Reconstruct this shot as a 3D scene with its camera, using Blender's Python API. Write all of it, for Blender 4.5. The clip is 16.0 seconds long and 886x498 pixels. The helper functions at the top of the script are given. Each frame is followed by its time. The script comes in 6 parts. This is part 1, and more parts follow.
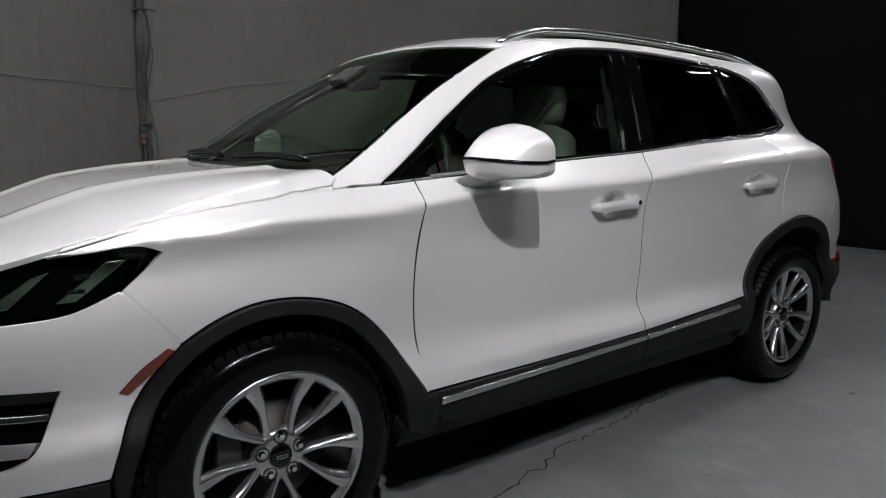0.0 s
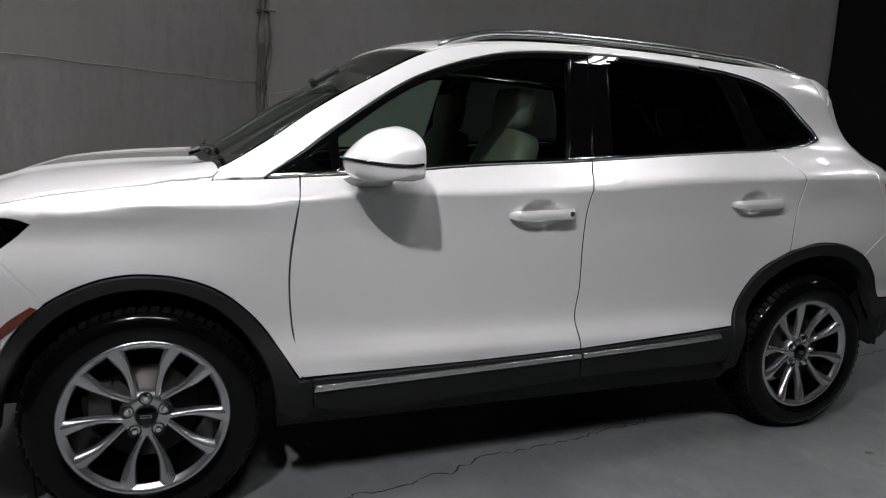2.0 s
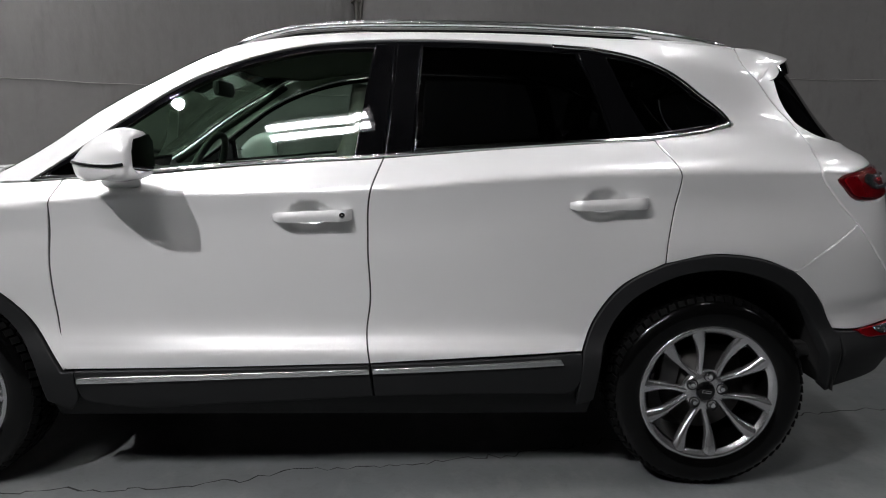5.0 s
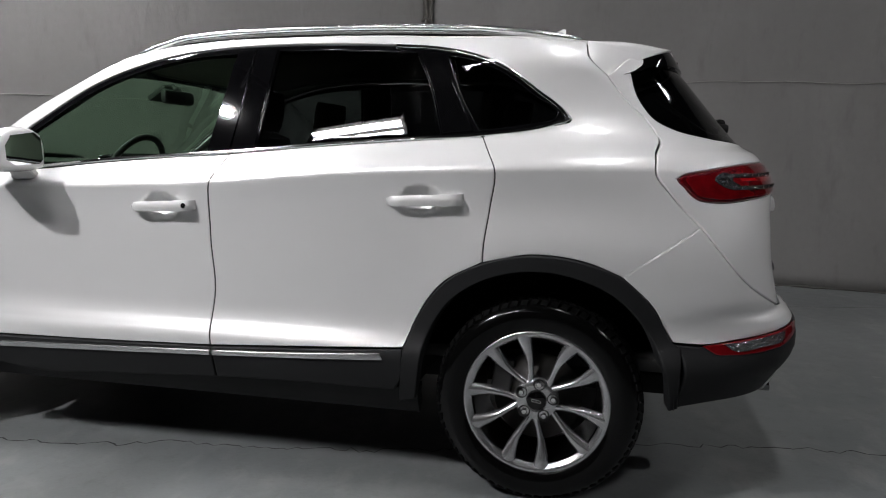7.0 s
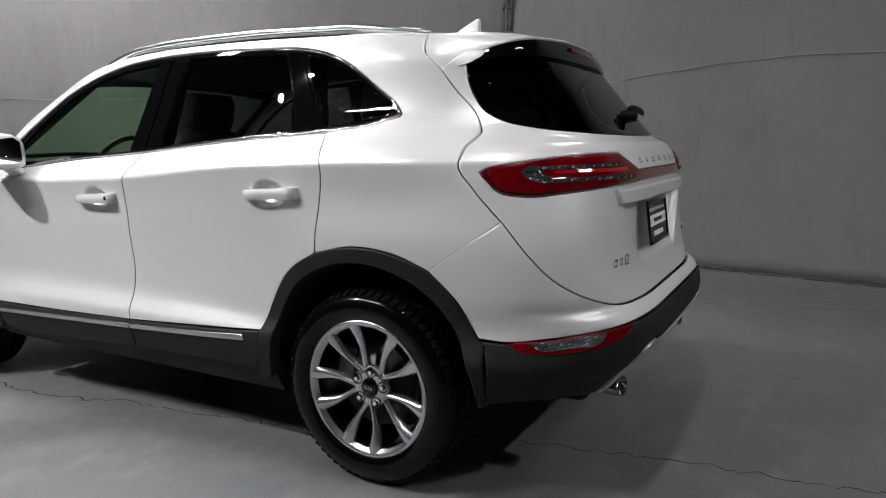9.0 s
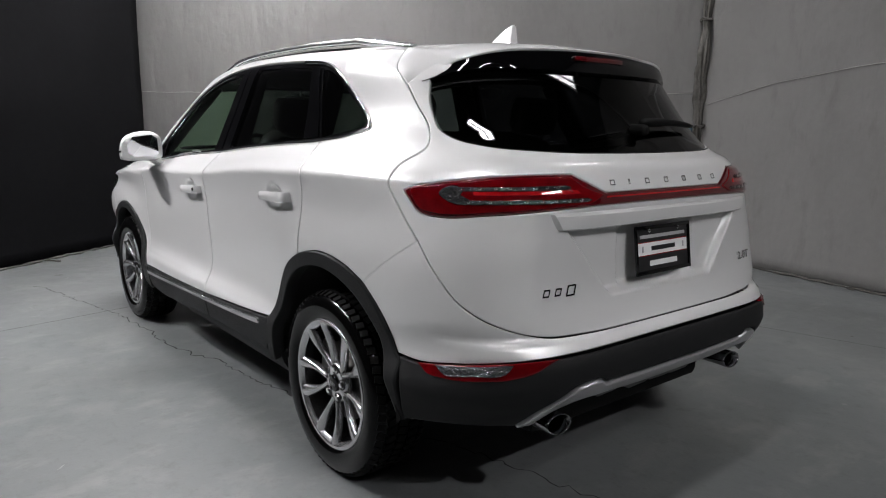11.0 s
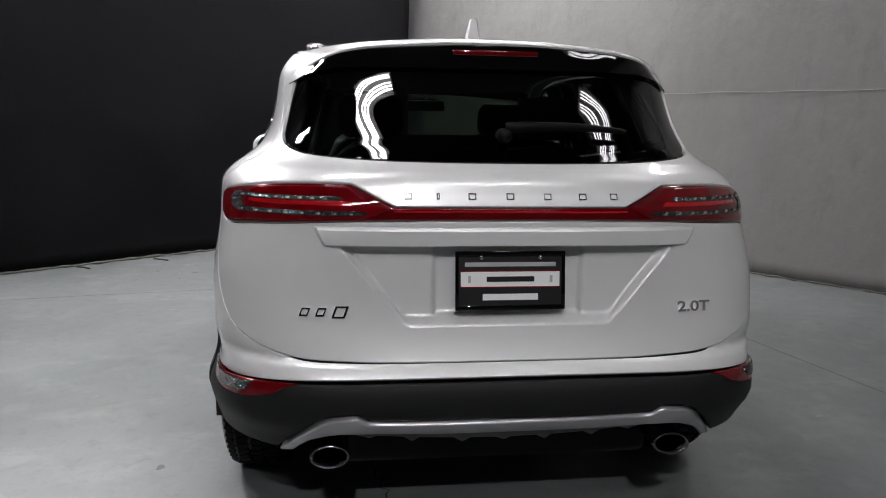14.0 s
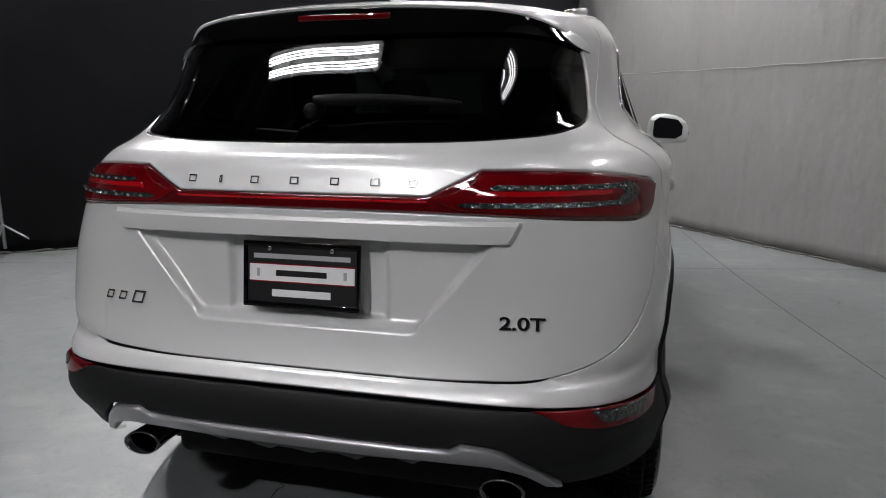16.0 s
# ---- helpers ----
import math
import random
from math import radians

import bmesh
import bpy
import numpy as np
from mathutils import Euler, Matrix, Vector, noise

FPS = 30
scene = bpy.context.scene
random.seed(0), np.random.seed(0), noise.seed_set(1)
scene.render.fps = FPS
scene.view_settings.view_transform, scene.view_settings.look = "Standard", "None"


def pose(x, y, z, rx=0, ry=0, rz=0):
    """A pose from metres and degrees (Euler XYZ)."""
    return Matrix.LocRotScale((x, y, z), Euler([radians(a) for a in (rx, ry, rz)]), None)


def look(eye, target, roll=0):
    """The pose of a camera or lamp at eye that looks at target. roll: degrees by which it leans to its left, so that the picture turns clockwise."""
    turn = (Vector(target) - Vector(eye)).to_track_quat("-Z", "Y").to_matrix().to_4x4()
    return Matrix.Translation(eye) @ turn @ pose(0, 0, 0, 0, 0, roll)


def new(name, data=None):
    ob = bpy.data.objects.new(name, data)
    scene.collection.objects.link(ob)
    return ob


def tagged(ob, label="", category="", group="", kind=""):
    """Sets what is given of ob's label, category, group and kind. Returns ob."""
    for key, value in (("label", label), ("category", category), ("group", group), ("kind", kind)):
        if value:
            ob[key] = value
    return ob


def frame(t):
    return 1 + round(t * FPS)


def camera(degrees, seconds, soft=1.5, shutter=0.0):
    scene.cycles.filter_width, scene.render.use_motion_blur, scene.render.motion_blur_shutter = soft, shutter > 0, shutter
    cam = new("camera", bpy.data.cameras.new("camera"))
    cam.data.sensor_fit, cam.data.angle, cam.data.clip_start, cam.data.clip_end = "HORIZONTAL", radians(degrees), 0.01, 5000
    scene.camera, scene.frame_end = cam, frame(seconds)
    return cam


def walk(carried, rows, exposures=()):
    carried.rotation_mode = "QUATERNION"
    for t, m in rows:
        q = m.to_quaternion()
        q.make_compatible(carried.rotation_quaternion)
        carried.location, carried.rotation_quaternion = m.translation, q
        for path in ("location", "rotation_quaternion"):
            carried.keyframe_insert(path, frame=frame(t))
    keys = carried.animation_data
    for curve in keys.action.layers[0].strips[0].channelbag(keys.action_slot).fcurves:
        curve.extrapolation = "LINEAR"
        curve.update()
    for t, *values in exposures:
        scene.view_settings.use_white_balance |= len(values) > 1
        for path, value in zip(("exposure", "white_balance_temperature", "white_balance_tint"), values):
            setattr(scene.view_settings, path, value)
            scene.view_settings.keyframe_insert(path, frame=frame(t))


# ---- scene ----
cam = camera(65.8, 16.0, 1.05)
PATH = [
    (0, (-2.039, -2.562, 1.209), (-0.867, -0.973, 0.891), 0.3),
    (0.5, (-1.889, -2.737, 1.232), (-0.836, -1.069, 0.897), 2.0),
    (1, (-1.664, -2.788, 1.211), (-0.711, -1.065, 0.855), 1.9),
    (1.5, (-1.455, -2.871, 1.224), (-0.553, -1.115, 0.905), 0.9),
    (2, (-1.239, -3.042, 1.245), (-0.522, -1.206, 0.908), 2.6),
    (2.5, (-0.992, -3.102, 1.223), (-0.338, -1.246, 0.866), 2.5),
    (3, (-0.753, -3.12, 1.247), (-0.187, -1.23, 0.915), 1.8),
    (3.5, (-0.496, -3.194, 1.269), (-0.154, -1.252, 0.936), 1.6),
    (4, (-0.24, -3.186, 1.254), (0.016, -1.229, 0.934), 1.0),
    (6.5, (1.287, -3.178, 1.188), (0.908, -1.242, 0.857), 0.6),
    (7, (1.548, -3.113, 1.16), (1.09, -1.185, 0.892), 0.5),
    (7.5, (1.845, -3.011, 1.163), (1.311, -1.1, 0.911), -1.0),
    (8, (2.15, -3.003, 1.185), (1.424, -1.164, 0.883), 0.2),
    (8.5, (2.425, -2.891, 1.174), (1.585, -1.104, 0.858), -0.1),
    (11, (3.497, -2.071, 1.284), (1.953, -0.847, 0.937), 0.5),
    (11.5, (3.591, -1.806, 1.256), (1.96, -0.713, 0.875), 0.8),
    (12, (3.73, -1.554, 1.263), (1.991, -0.621, 0.935), 0.8),
    (12.5, (3.872, -1.33, 1.284), (2.046, -0.606, 0.911), 0.8),
    (13, (3.895, -0.992, 1.271), (2.023, -0.378, 0.925), -0.1),
    (13.5, (3.951, -0.717, 1.275), (2.038, -0.243, 0.938), -0.4),
    (14, (3.99, -0.419, 1.309), (2.035, -0.184, 0.956), 0.9),
    (14.5, (3.907, -0.113, 1.298), (1.948, -0.003, 0.906), 0.7),
    (15, (3.89, 0.14, 1.339), (1.926, 0.035, 0.977), -0.3),
    (15.5, (3.823, 0.414, 1.301), (1.895, 0.073, 0.894), -0.0),
    (16, (3.642, 0.769, 1.289), (1.748, 0.267, 0.887), -0.2),
]
EXPOSURES = [(0.0, 0.0), (2.0, 0.1), (4.0, 0.24), (7.0, 0.64), (8.5, 0.86), (11.0, 0.97), (13.0, 1.06), (16.0, 1.08)]
walk(cam, [(t, look(eye, target, roll)) for t, eye, target, roll in PATH], EXPOSURES)


# ---- light: a dim hall lit by ceiling lamps ----
world = bpy.data.worlds.new("hall_air")
scene.world = world
world.use_nodes = True
world.node_tree.nodes["Background"].inputs["Color"].default_value = (0.75, 0.8, 0.85, 1)
world.node_tree.nodes["Background"].inputs["Strength"].default_value = 0.02
CEILING = 4.65
FLOOD = 38.0     # the studio flood lamp in front of the car, watts
TUBES = 105.0      # glow of the fluorescent tubes

# ---- materials ----
def principled(name, color, rough=0.5, metal=0.0, **more):
    m = bpy.data.materials.new(name)
    m.use_nodes = True
    p = m.node_tree.nodes["Principled BSDF"]
    p.inputs["Base Color"].default_value = (*color, 1)
    p.inputs["Roughness"].default_value = rough
    p.inputs["Metallic"].default_value = metal
    for key, value in more.items():
        p.inputs[key.replace("_", " ")].default_value = value
    return m


def vary(m, scale, amount, bump=0.0, bump_scale=None, rough=0.0, stretch=(1, 1, 1), second=None):
    """Noise at two sizes on the colour, the gloss and the relief."""
    t = m.node_tree
    p = t.nodes["Principled BSDF"]
    co = t.nodes.new("ShaderNodeTexCoord")
    mp = t.nodes.new("ShaderNodeMapping")
    mp.inputs["Scale"].default_value = stretch
    t.links.new(co.outputs["Object"], mp.inputs["Vector"])
    big, small = t.nodes.new("ShaderNodeTexNoise"), t.nodes.new("ShaderNodeTexNoise")
    big.inputs["Scale"].default_value, small.inputs["Scale"].default_value = scale, (second or scale * 14)
    big.inputs["Detail"].default_value, small.inputs["Detail"].default_value = 5, 6
    for n in (big, small):
        t.links.new(mp.outputs["Vector"], n.inputs["Vector"])
    mix = t.nodes.new("ShaderNodeMath")
    mix.operation = "MULTIPLY_ADD"
    mix.inputs[1].default_value = 0.65
    half = t.nodes.new("ShaderNodeMath")
    half.operation = "MULTIPLY"
    half.inputs[1].default_value = 0.35
    t.links.new(small.outputs["Fac"], half.inputs[0])
    t.links.new(big.outputs["Fac"], mix.inputs[0])
    t.links.new(half.outputs[0], mix.inputs[2])
    ramp = t.nodes.new("ShaderNodeMapRange")
    ramp.inputs["From Min"].default_value, ramp.inputs["From Max"].default_value = 0.3, 0.7
    ramp.inputs["To Min"].default_value, ramp.inputs["To Max"].default_value = 1 - amount, 1 + amount
    t.links.new(mix.outputs[0], ramp.inputs["Value"])
    tint = t.nodes.new("ShaderNodeMix")
    tint.data_type, tint.blend_type = "RGBA", "MULTIPLY"
    tint.inputs[0].default_value = 1
    tint.inputs[6].default_value = p.inputs["Base Color"].default_value
    t.links.new(ramp.outputs[0], tint.inputs[7])
    t.links.new(tint.outputs[2], p.inputs["Base Color"])
    if rough:
        r = t.nodes.new("ShaderNodeMapRange")
        r.inputs["From Min"].default_value, r.inputs["From Max"].default_value = 0.3, 0.7
        r.inputs["To Min"].default_value = p.inputs["Roughness"].default_value - rough
        r.inputs["To Max"].default_value = p.inputs["Roughness"].default_value + rough
        t.links.new(mix.outputs[0], r.inputs["Value"])
        t.links.new(r.outputs[0], p.inputs["Roughness"])
    if bump:
        b = t.nodes.new("ShaderNodeBump")
        b.inputs["Strength"].default_value = bump
        b.inputs["Distance"].default_value = 0.004
        grain = t.nodes.new("ShaderNodeTexNoise")
        grain.inputs["Scale"].default_value = bump_scale or scale * 30
        grain.inputs["Detail"].default_value = 4
        t.links.new(mp.outputs["Vector"], grain.inputs["Vector"])
        t.links.new(grain.outputs["Fac"], b.inputs["Height"])
        t.links.new(b.outputs["Normal"], p.inputs["Normal"])
    return m


def blotch(m, scale, color, amount, stretch=(1, 1, 1), lo=0.45, hi=0.7):
    """Uneven patches of a second colour, like wear and stains."""
    t = m.node_tree
    p = t.nodes["Principled BSDF"]
    co, mp, n = t.nodes.new("ShaderNodeTexCoord"), t.nodes.new("ShaderNodeMapping"), t.nodes.new("ShaderNodeTexNoise")
    mp.inputs["Scale"].default_value = stretch
    n.inputs["Scale"].default_value, n.inputs["Detail"].default_value, n.inputs["Roughness"].default_value = scale, 8, 0.65
    r, mix = t.nodes.new("ShaderNodeMapRange"), t.nodes.new("ShaderNodeMix")
    r.inputs["From Min"].default_value, r.inputs["From Max"].default_value, r.inputs["To Max"].default_value = lo, hi, amount
    mix.data_type = "RGBA"
    t.links.new(co.outputs["Object"], mp.inputs["Vector"])
    t.links.new(mp.outputs["Vector"], n.inputs["Vector"])
    t.links.new(n.outputs["Fac"], r.inputs["Value"])
    t.links.new(r.outputs[0], mix.inputs[0])
    t.links.new(p.inputs["Base Color"].links[0].from_socket, mix.inputs[6])
    mix.inputs[7].default_value = (*color, 1)
    t.links.new(mix.outputs[2], p.inputs["Base Color"])
    return m


def wrinkle(m, scale, stretch, depth):
    """Broad soft folds on top of the grain."""
    t = m.node_tree
    p = t.nodes["Principled BSDF"]
    co, mp, n, b = t.nodes.new("ShaderNodeTexCoord"), t.nodes.new("ShaderNodeMapping"), t.nodes.new("ShaderNodeTexNoise"), t.nodes.new("ShaderNodeBump")
    mp.inputs["Scale"].default_value = stretch
    n.inputs["Scale"].default_value, n.inputs["Detail"].default_value = scale, 3
    b.inputs["Strength"].default_value, b.inputs["Distance"].default_value = 1.0, depth
    t.links.new(co.outputs["Object"], mp.inputs["Vector"])
    t.links.new(mp.outputs["Vector"], n.inputs["Vector"])
    t.links.new(n.outputs["Fac"], b.inputs["Height"])
    if p.inputs["Normal"].links:
        t.links.new(p.inputs["Normal"].links[0].from_socket, b.inputs["Normal"])
    t.links.new(b.outputs["Normal"], p.inputs["Normal"])
    return m


def glow(name, color, strength):
    m = bpy.data.materials.new(name)
    m.use_nodes = True
    t = m.node_tree
    t.nodes.remove(t.nodes["Principled BSDF"])
    e = t.nodes.new("ShaderNodeEmission")
    e.inputs["Color"].default_value, e.inputs["Strength"].default_value = (*color, 1), strength
    t.links.new(e.outputs[0], t.nodes["Material Output"].inputs["Surface"])
    return m


def pane(name, color, gloss=0.004):
    """Thin tinted glass: a tinted see-through sheet under a clear mirror-like coat."""
    m = bpy.data.materials.new(name)
    m.use_nodes = True
    t = m.node_tree
    t.nodes.remove(t.nodes["Principled BSDF"])
    clear, shine = t.nodes.new("ShaderNodeBsdfTransparent"), t.nodes.new("ShaderNodeBsdfGlossy")
    clear.inputs["Color"].default_value = (*color, 1)
    shine.inputs["Roughness"].default_value = gloss
    f, mix = t.nodes.new("ShaderNodeLayerWeight"), t.nodes.new("ShaderNodeMixShader")
    f.inputs["Blend"].default_value = 0.5
    power, scale = t.nodes.new("ShaderNodeMath"), t.nodes.new("ShaderNodeMath")
    power.operation, scale.operation = "POWER", "MULTIPLY_ADD"
    power.inputs[1].default_value = 5
    scale.inputs[1].default_value, scale.inputs[2].default_value = 0.94, 0.055
    t.links.new(f.outputs["Facing"], power.inputs[0])
    t.links.new(power.outputs[0], scale.inputs[0])
    t.links.new(scale.outputs[0], mix.inputs[0])
    t.links.new(clear.outputs[0], mix.inputs[1])
    t.links.new(shine.outputs[0], mix.inputs[2])
    t.links.new(mix.outputs[0], t.nodes["Material Output"].inputs["Surface"])
    return m


PAINT = principled("white_pearl_paint", (0.67, 0.67, 0.665), 0.36, 0.20, Coat_Weight=1.0, Coat_Roughness=0.02, Coat_IOR=1.5)
# inner metal, with the shade of the panel gaps put into its dark colour
GAP = principled("shaded_inner_metal", (0.05, 0.05, 0.049), 0.7)
# shade between the door edges, painted as a dark strip
SHUT_SHADE = principled("door_shut_shade", (0.05, 0.05, 0.05), 0.8, 0.0, Specular_IOR_Level=0.1)
CLAD = vary(principled("charcoal_plastic", (0.011, 0.0115, 0.012), 0.55, 0.0, Specular_IOR_Level=0.2), 6, 0.12, 0.25, 900, 0.05)
GLOSS_BLACK = principled("gloss_black_trim", (0.002, 0.002, 0.0023), 0.02, 0.0, Specular_IOR_Level=0.4)
RUBBER = vary(principled("tyre_rubber", (0.0025, 0.0025, 0.0025), 0.6, 0.0, Specular_IOR_Level=0.12), 9, 0.2, 0.15, 300, 0.06)
RUBBER_WALL = vary(principled("dressed_tyre_wall", (0.002, 0.002, 0.002), 0.14, 0.0, Specular_IOR_Level=0.22), 9, 0.2, 0.03, 260, 0.04)
CHROME = principled("bright_chrome", (0.80, 0.80, 0.80), 0.08, 1.0)
SATIN = principled("satin_aluminium", (0.62, 0.62, 0.62), 0.25, 1.0)
RIM_PAINT = principled("silver_alloy_paint", (0.52, 0.52, 0.53), 0.26, 0.92, Coat_Weight=0.6, Coat_Roughness=0.05)
RIM_DARK = principled("alloy_barrel", (0.13, 0.13, 0.135), 0.24, 1.0)
SILVER = principled("silver_painted_plastic", (0.50, 0.50, 0.51), 0.30, 0.7)
WELL = principled("wheel_housing_felt", (0.006, 0.006, 0.006), 0.9)
RED = principled("red_lamp_lens", (0.32, 0.003, 0.006), 0.08, 0.0, Coat_Weight=1.0, Coat_Roughness=0.02)
RED_MID = vary(principled("red_lens", (0.105, 0.0012, 0.003), 0.06, 0.0, Coat_Weight=0.7, Coat_Roughness=0.01, Specular_IOR_Level=0.15), 30, 0.4, stretch=(1, 0.12, 1))
RED_DEEP = principled("deep_red_lens", (0.08, 0.001, 0.003), 0.06, 0.0, Coat_Weight=1.0, Coat_Roughness=0.02)
AMBER = principled("amber_lens", (0.12, 0.014, 0.003), 0.10, 0.0, Coat_Weight=1.0)
LENS = vary(principled("clear_faceted_lens", (0.12, 0.12, 0.125), 0.12, 0.9), 60, 0.5, 1.0, 90)
LENS.node_tree.nodes["Bump"].inputs["Distance"].default_value = 0.03
GLASS_CLEAR = pane("green_tinted_glass", (0.70, 0.84, 0.75))
GLASS_DARK = pane("privacy_glass", (0.10, 0.105, 0.11))
GLASS_SHIELD = pane("windscreen_glass", (0.42, 0.55, 0.43))
CABIN = vary(principled("dark_cabin_plastic", (0.018, 0.018, 0.018), 0.6), 8, 0.15)
LINER = vary(principled("pale_roof_lining", (0.22, 0.21, 0.19), 0.9), 8, 0.06)
LEATHER = vary(principled("cream_leather", (0.10, 0.093, 0.08), 0.5), 10, 0.08, 0.2, 250)
BLACK_LEATHER = vary(principled("black_leather", (0.02, 0.02, 0.02), 0.5), 10, 0.1, 0.2, 250)

# ---- building tools ----
from mathutils.geometry import delaunay_2d_cdt


def mesh_object(name, verts, faces, mat, normals=None, smooth=True):
    me = bpy.data.meshes.new(name)
    me.from_pydata([tuple(float(c) for c in v) for v in verts], [], [tuple(int(i) for i in f) for f in faces])
    me.materials.append(mat)
    if smooth:
        me.polygons.foreach_set("use_smooth", [True] * len(me.polygons))
    if normals is not None:
        me.normals_split_custom_set_from_vertices([tuple(float(c) for c in n) for n in normals])
    return new(name, me)


def put(ob, parent, label=""):
    ob.parent = parent
    if label:
        ob["label"] = label
    return ob


def part(name, bm, mat, parent, label="", smooth=True, sharp=32):
    """Links a bmesh as one mesh object under a thing or a part."""
    me = bpy.data.meshes.new(name)
    if smooth:
        for f in bm.faces:
            f.smooth = True
        for e in bm.edges:
            if len(e.link_faces) == 2 and e.calc_face_angle(0) > radians(sharp):
                e.smooth = False
    bm.to_mesh(me)
    bm.free()
    me.materials.append(mat)
    ob = new(name, me)
    if parent is not None:
        ob.parent = parent
    if label:
        ob["label"] = label
    return ob


def box(bm, cx, cy, cz, sx, sy, sz, bevel=0.0, m=None, segments=2):
    r = bmesh.ops.create_cube(bm, size=1)
    vs = r["verts"]
    for v in vs:
        v.co = Vector((cx + v.co.x * sx, cy + v.co.y * sy, cz + v.co.z * sz))
    if bevel:
        es = list({e for v in vs for e in v.link_edges})
        out = bmesh.ops.bevel(bm, geom=es, offset=bevel, segments=segments, affect="EDGES", profile=0.5)
        vs = list({v for f in out["faces"] for v in f.verts} | {v for v in vs if v.is_valid})
    if m is not None:
        bmesh.ops.transform(bm, matrix=m, verts=vs)
    return vs


def lathe(bm, profile, axis="y", at=(0, 0, 0), seg=48, closed=False):
    """Turns (radius, along) pairs round an axis."""
    rings = []
    for r, a in profile:
        ring = []
        for i in range(seg):
            w = 2 * math.pi * i / seg
            p = {"y": (r * math.cos(w), a, r * math.sin(w)), "z": (r * math.cos(w), r * math.sin(w), a), "x": (a, r * math.cos(w), r * math.sin(w))}[axis]
            ring.append(bm.verts.new((p[0] + at[0], p[1] + at[1], p[2] + at[2])))
        rings.append(ring)
    pairs = list(zip(rings, rings[1:])) + ([(rings[-1], rings[0])] if closed else [])
    for a, b in pairs:
        for i in range(seg):
            bm.faces.new((a[i], a[(i + 1) % seg], b[(i + 1) % seg], b[i]))
    return rings


def tube(bm, points, radius, seg=8, flat=1.0, caps=True):
    """A round or flattened bar along points."""
    pts = [Vector(p) for p in points]
    radii = radius if isinstance(radius, (list, tuple)) else [radius] * len(pts)
    rings = []
    for i, p in enumerate(pts):
        d = (pts[min(i + 1, len(pts) - 1)] - pts[max(i - 1, 0)]).normalized()
        side = d.cross(Vector((0, 0, 1)))
        side = Vector((1, 0, 0)) if side.length < 1e-4 else side.normalized()
        up = side.cross(d).normalized()
        rings.append([bm.verts.new(p + side * math.cos(2 * math.pi * k / seg) * radii[i] + up * math.sin(2 * math.pi * k / seg) * radii[i] * flat) for k in range(seg)])
    for a, b in zip(rings, rings[1:]):
        for k in range(seg):
            bm.faces.new((a[k], a[(k + 1) % seg], b[(k + 1) % seg], b[k]))
    if caps:
        bm.faces.new(rings[0][::-1])
        bm.faces.new(rings[-1])
    return rings


def spline(points, step=0.02, closed=True):
    """A smooth outline through points (a, b); a third entry of 1 marks a sharp corner."""
    p = [np.array(q[:2], float) for q in points]
    sharp = [len(q) > 2 for q in points]
    n, out = len(p), []
    for i in range(n if closed else n - 1):
        a, b = p[i], p[(i + 1) % n]
        before = 2 * a - b if (sharp[i] or (not closed and i == 0)) else p[i - 1]
        after = 2 * b - a if (sharp[(i + 1) % n] or (not closed and i == n - 2)) else p[(i + 2) % n]
        length = np.linalg.norm(b - a)
        k = max(1, int(math.ceil(length / step)))
        la, lb = np.linalg.norm(a - before) + 1e-9, np.linalg.norm(after - b) + 1e-9
        ta = ((b - a) / length * la + (a - before) / la * length) / (la + length) * length
        tb = ((b - a) / length * lb + (after - b) / lb * length) / (lb + length) * length
        for j in range(k):
            t = j / k
            out.append((2 * t**3 - 3 * t**2 + 1) * a + (t**3 - 2 * t**2 + t) * ta + (-2 * t**3 + 3 * t**2) * b + (t**3 - t**2) * tb)
    if not closed:
        out.append(p[-1])
    return np.array(out)


def area2(o):
    return 0.5 * np.sum(o[:, 0] * np.roll(o[:, 1], -1) - np.roll(o[:, 0], -1) * o[:, 1])


def inset(o, d):
    """An outline drawn in by d."""
    o = o if area2(o) > 0 else o[::-1]
    e1, e2 = o - np.roll(o, 1, 0), np.roll(o, -1, 0) - o
    n1 = np.stack([-e1[:, 1], e1[:, 0]], -1) / (np.linalg.norm(e1, axis=1, keepdims=True) + 1e-12)
    n2 = np.stack([-e2[:, 1], e2[:, 0]], -1) / (np.linalg.norm(e2, axis=1, keepdims=True) + 1e-12)
    n = n1 + n2
    ln = np.linalg.norm(n, axis=1, keepdims=True) + 1e-12
    n = n / ln * np.minimum(2 / ln, 1.6)
    return o + n * d


def inside(q, o):
    x, y = q[:, 0:1], q[:, 1:2]
    x1, y1 = o[:, 0], o[:, 1]
    x2, y2 = np.roll(x1, -1), np.roll(y1, -1)
    c = ((y1 > y) != (y2 > y)) & (x < (x2 - x1) * (y - y1) / (np.where(y2 == y1, 1e-12, y2 - y1)) + x1)
    return c.sum(1) % 2 == 1


